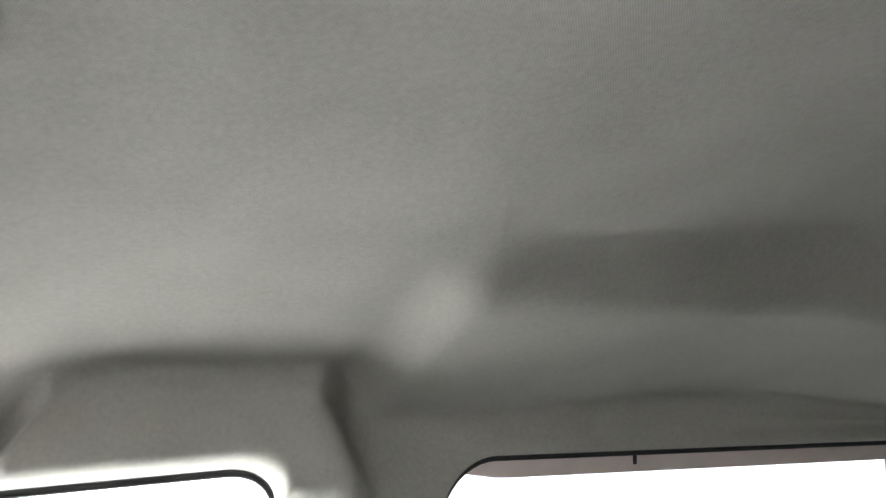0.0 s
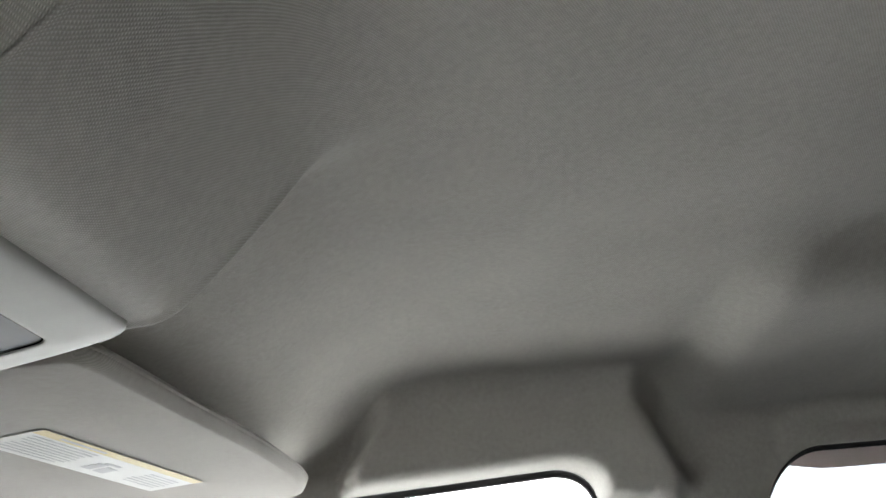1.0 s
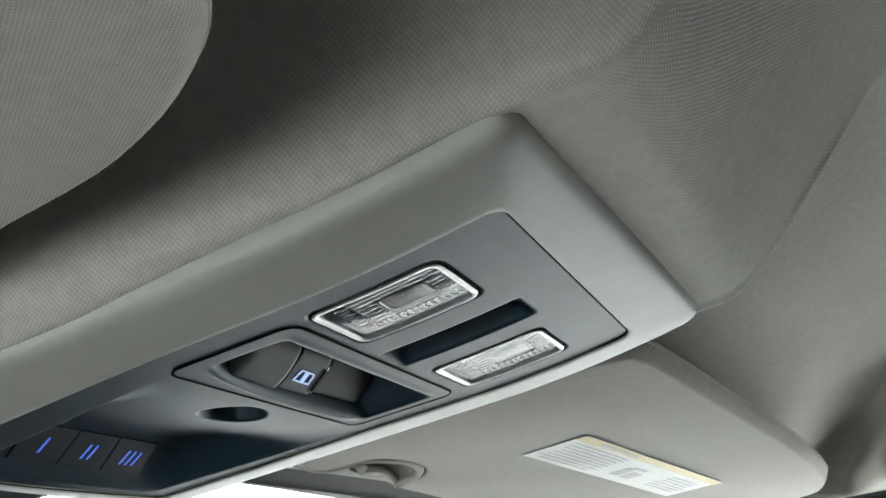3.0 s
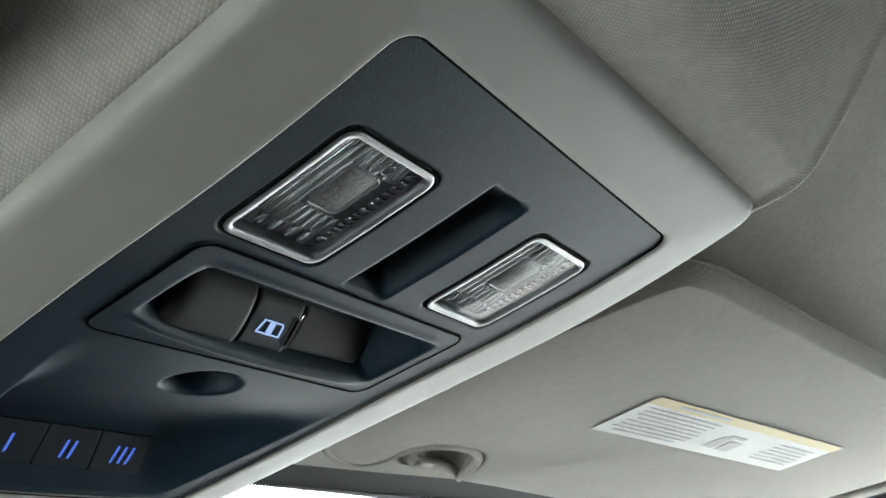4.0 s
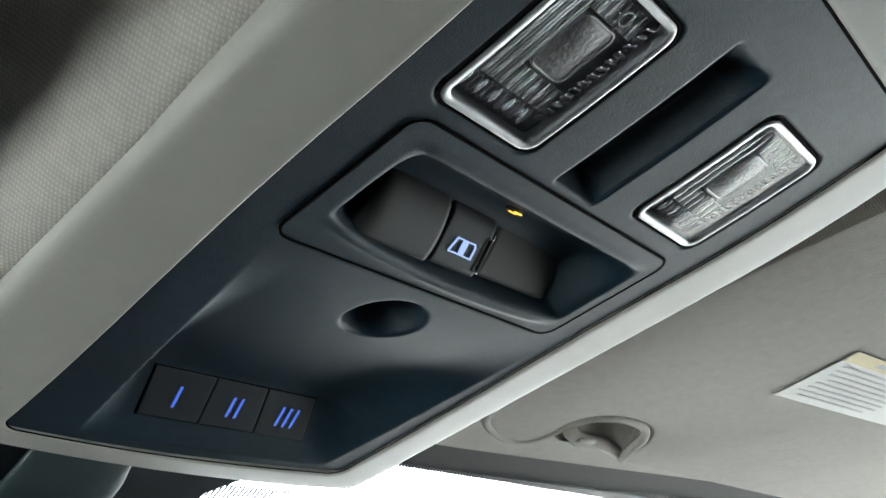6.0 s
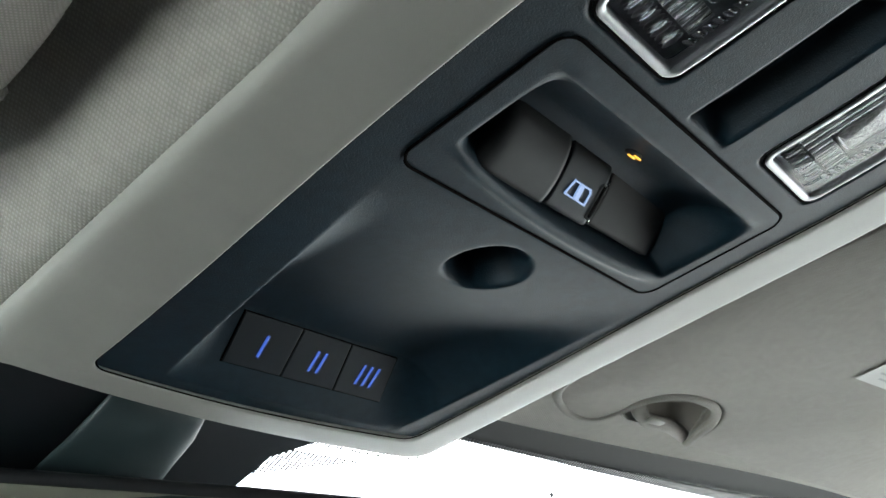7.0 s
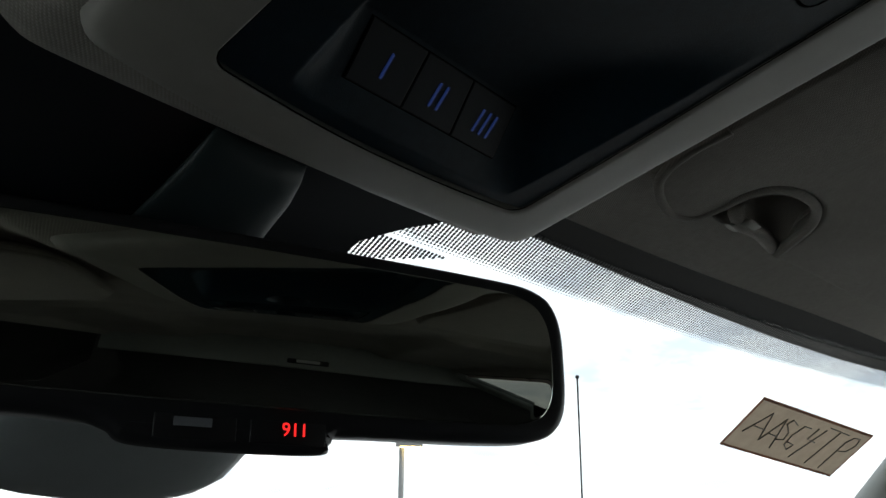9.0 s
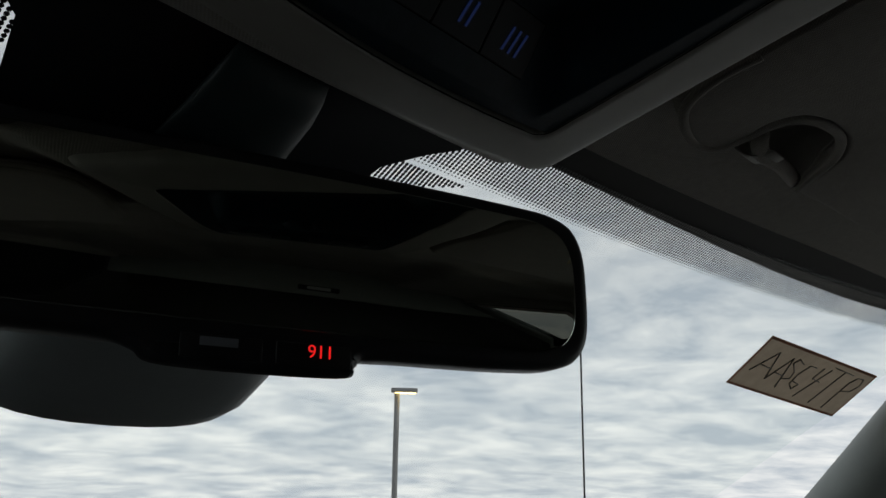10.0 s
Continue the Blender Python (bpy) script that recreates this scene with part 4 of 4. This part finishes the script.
# ---- side windows, pillars, cabin shell ----
def side_frame(flip):
    side = (lambda x: 2 * MID - x) if flip else (lambda x: x)
    tag = "left" if flip else "right"
    edge = [(side(0.932), y, side_top(y) - 0.0035) for y in np.arange(0.40, -0.156, -0.006)]
    edge += [(side(0.936), -0.160 - 0.0012 * k, edge[-1][2] - 0.012 * k) for k in range(1, 45)]
    seal = part("trim_front_seal_" + tag, tube(edge, 0.0045, 8), RUBBER)
    tagged(seal, "black rubber window seal over the front side window", "seal", kind="structure")
    edge = [(side(0.932), y, side_top(y) - 0.0025) for y in np.arange(-1.007, -0.337, 0.006)]
    edge += [(side(0.934), -0.336, edge[-1][2] - 0.012 * k) for k in range(1, 45)]
    seal = part("trim_rear_seal_" + tag, tube(edge, 0.003, 8), RUBBER)
    tagged(seal, "black rubber window seal over the rear side window", "seal", kind="structure")
    # strip in the rear window's upper channel
    rows = [[(side(0.936 + 0.003 * j), y, side_top(min(y, -0.41)) + 0.006 - 0.010 * j) for y in np.arange(-1.006, -0.345, 0.02)] for j in range(4)]
    strip = part("trim_rear_channel_" + tag, sheet(rows), SHADE)
    tagged(strip, "pale pinkish strip in the rear window's upper channel", "window trim", kind="structure")
    part("notch", block(Matrix.Translation((side(0.9345), -0.585, side_top(-0.585) - 0.005)), 0.004, 0.004, 0.022, 0.001), RUBBER, strip)
    rows = [[(side(0.93 - 0.012 * math.sin(math.pi * j / 12)), -0.165 - 0.172 * j / 12, z) for j in range(13)] for z in np.linspace(1.5205, 0.95, 8)]
    tagged(part("trim_pillar_" + tag, sheet(rows), PILLAR), "grey plastic trim of the door pillar", "pillar trim", kind="structure")
    # windscreen pillar
    rows = []
    for k in range(9):
        t = k / 8
        c = Vector((side(0.958 + 0.06 * t), 0.362 + 0.50 * t, 1.470 - 0.52 * t))
        rows.append([c + Vector(((1 if not flip else -1) * 0.036 * math.cos(a), 0.022 * math.sin(a), 0.024 * math.sin(a))) for a in np.linspace(0, 2 * math.pi, 17)])
    tagged(part("trim_windscreen_pillar_" + tag, sheet(rows), PILLAR), "grey plastic trim of the windscreen pillar", "pillar trim", kind="structure")
    tagged(part("wall_" + tag, block(Matrix.Translation((side(1.01), 0.0, 0.80)), 0.06, 2.4, 0.52, 0.01), CABIN), "plain grey door panels", "wall", kind="structure")
    tagged(part("wall_roof_" + tag, block(Matrix.Translation((side(0.995), -0.35, 1.765)), 0.03, 1.6, 0.16), CABIN), "plain roof rail", "wall", kind="structure")


side_frame(False)
for name, y0, y1, mat, words in (("window_front_right", -0.165, 0.36, GLASS, "clear front side window glass"), ("window_rear_right", -1.012, -0.337, TINTED, "tinted rear side window glass")):
    rows = [[(0.948 + 0.05 * (1.6 - z), y, z) for y in np.linspace(y0, y1, 5)] for z in (1.72, 1.40, 1.05)]
    pane = part(name, sheet(rows), mat)
    tagged(pane, words, "window", kind="structure")
# unseen left side: rear wall overlaps the door window to cut its light
for name, y0, y1, z0, z1 in (("wall_left_rear_blocker", -1.2, 0.12, 0.50, 1.90), ("wall_left_low", 0.12, 1.2, 0.50, 1.16), ("wall_left_top", 0.12, 1.2, 1.53, 1.90)):
    tagged(part(name, block(Matrix.Translation((2 * MID - 0.985, (y0 + y1) / 2, (z0 + z1) / 2)), 0.05, y1 - y0, z1 - z0), CABIN), "plain dark added cabin side, unseen, limits light from the left", "wall", kind="structure")
rows = [[(2 * MID - 0.985, y, z) for y in (0.12, 0.7, 1.2)] for z in (1.16, 1.35, 1.53)]
pane = part("window_front_left", sheet(rows), GLASS)
pane.visible_shadow = False
tagged(pane, "clear side window glass", "window", kind="structure")
tagged(part("floor", block(Matrix.Translation((MID, 0.0, 0.52)), 1.6, 2.5, 0.06), CABIN), "plain grey cabin floor", "floor", kind="structure")
tagged(part("wall_rear", block(Matrix.Translation((MID, -1.14, 1.20)), 1.5, 0.06, 1.40), CABIN), "plain dark cabin rear wall", "wall", kind="structure")
# unseen; made tall to keep ground light from ahead off visors and header
tagged(part("wall_front", block(Matrix.Translation((MID, 1.18, 0.87)), 1.5, 0.06, 0.70), CABIN), "plain unseen bulkhead below the windscreen, raised to cut ground light", "wall", kind="structure")
tagged(part("wall_roof", block(Matrix.Translation((MID, -0.35, 1.88)) @ pose(0, 0, 0, -5), 1.5, 1.7, 0.03), CABIN), "plain outer roof skin", "roof", kind="structure")

tagged(part("wall_right_rear_low", block(Matrix.Translation((0.985, -0.72, 1.25)), 0.05, 0.76, 0.42, 0.01), CABIN), "plain rear door panel below the window", "wall", kind="structure")
tagged(part("trim_rear_pillar", block(Matrix.Translation((0.955, -1.075, 1.30)), 0.04, 0.13, 0.80, 0.012), PILLAR), "grey plastic trim of the rear pillar", "pillar trim", kind="structure")
tagged(part("trim_rear_header", block(Matrix.Translation((MID, -1.095, 1.70)), 1.34, 0.03, 0.24, 0.012), PILLAR), "grey trim over the rear seats", "trim", kind="structure")

handle = thing("grab_handle", "grey-beige plastic grab handle over the rear side window", "grab handle", place=(0.885, -0.86, 1.715))
pts = [(0.874, -0.746, 1.748, 0.003), (0.866, -0.765, 1.748, 0.007), (0.858, -0.80, 1.752, 0.013), (0.852, -0.85, 1.762, 0.017), (0.850, -0.92, 1.776, 0.019), (0.854, -0.99, 1.788, 0.016), (0.870, -1.03, 1.794, 0.010)]
part("grip", loft([[(x + 0.5 * r * math.cos(a), y, z + r * math.sin(a)) for a in np.linspace(0, 2 * math.pi, 15)[:-1]] for x, y, z, r in pts], True, True), LINING_PLAIN, handle)
for y, z in ((-0.800, 1.754), (-1.00, 1.790)):
    part("mount", block(Matrix.Translation((0.890, y, z)) @ pose(0, 0, 0, 0, 20), 0.030, 0.034, 0.024, 0.007), PILLAR, handle)

# ---- outside ----
GRID = [-900, -300, -100, -30, -10, -4, 0, 4, 8, 14, 20, 30, 60, 120, 300, 900]


def ground_z(x, y):
    """Level round the truck, then falling away ahead of it."""
    s = max(0.0, (x + y) / 1.414 - 3.0)
    return -0.16 * s * s / (s + 6.0)


rows = [[(x, y, ground_z(x, y)) for x in GRID] for y in GRID]
tagged(part("ground", sheet(rows), GROUND), "pale concrete parking area reaching the horizon", "ground", kind="structure")
aerial = thing("aerial", "thin black whip aerial on the bonnet's side", "aerial", place=(1.067, 0.853, 0.98))
part("rod", tube([(1.067, 0.853, 0.98), (1.064, 0.850, 1.30), (1.061, 0.848, 1.539)], 0.0013, 8), RUBBER, aerial)
bm = bmesh.new()
bmesh.ops.create_uvsphere(bm, u_segments=10, v_segments=8, radius=0.0028)
bm.transform(Matrix.Translation((1.061, 0.848, 1.540)))
part("tip", bm, RUBBER, aerial)
part("base", block(Matrix.Translation((1.067, 0.853, 0.985)), 0.03, 0.03, 0.02, 0.006), RUBBER, aerial)
post = thing("street_lamp", "tall grey street lamp with a lit flat head", "street lamp", place=(20.13, 18.90, ground_z(20.13, 18.90)))
part("pole", tube([(20.13, 18.90, z) for z in (-3.8, 0, 3.0, 4.14)], 0.088, 12), METAL, post)
m = pose(20.29, 18.74, 4.24, 0, 0, -45)
part("head", block(m, 0.84, 0.30, 0.14, 0.03), METAL, post)
part("lit_panel", block(m @ pose(0.04, 0, -0.075), 0.66, 0.24, 0.03, 0.005), LAMP, post, "warm lit panel")
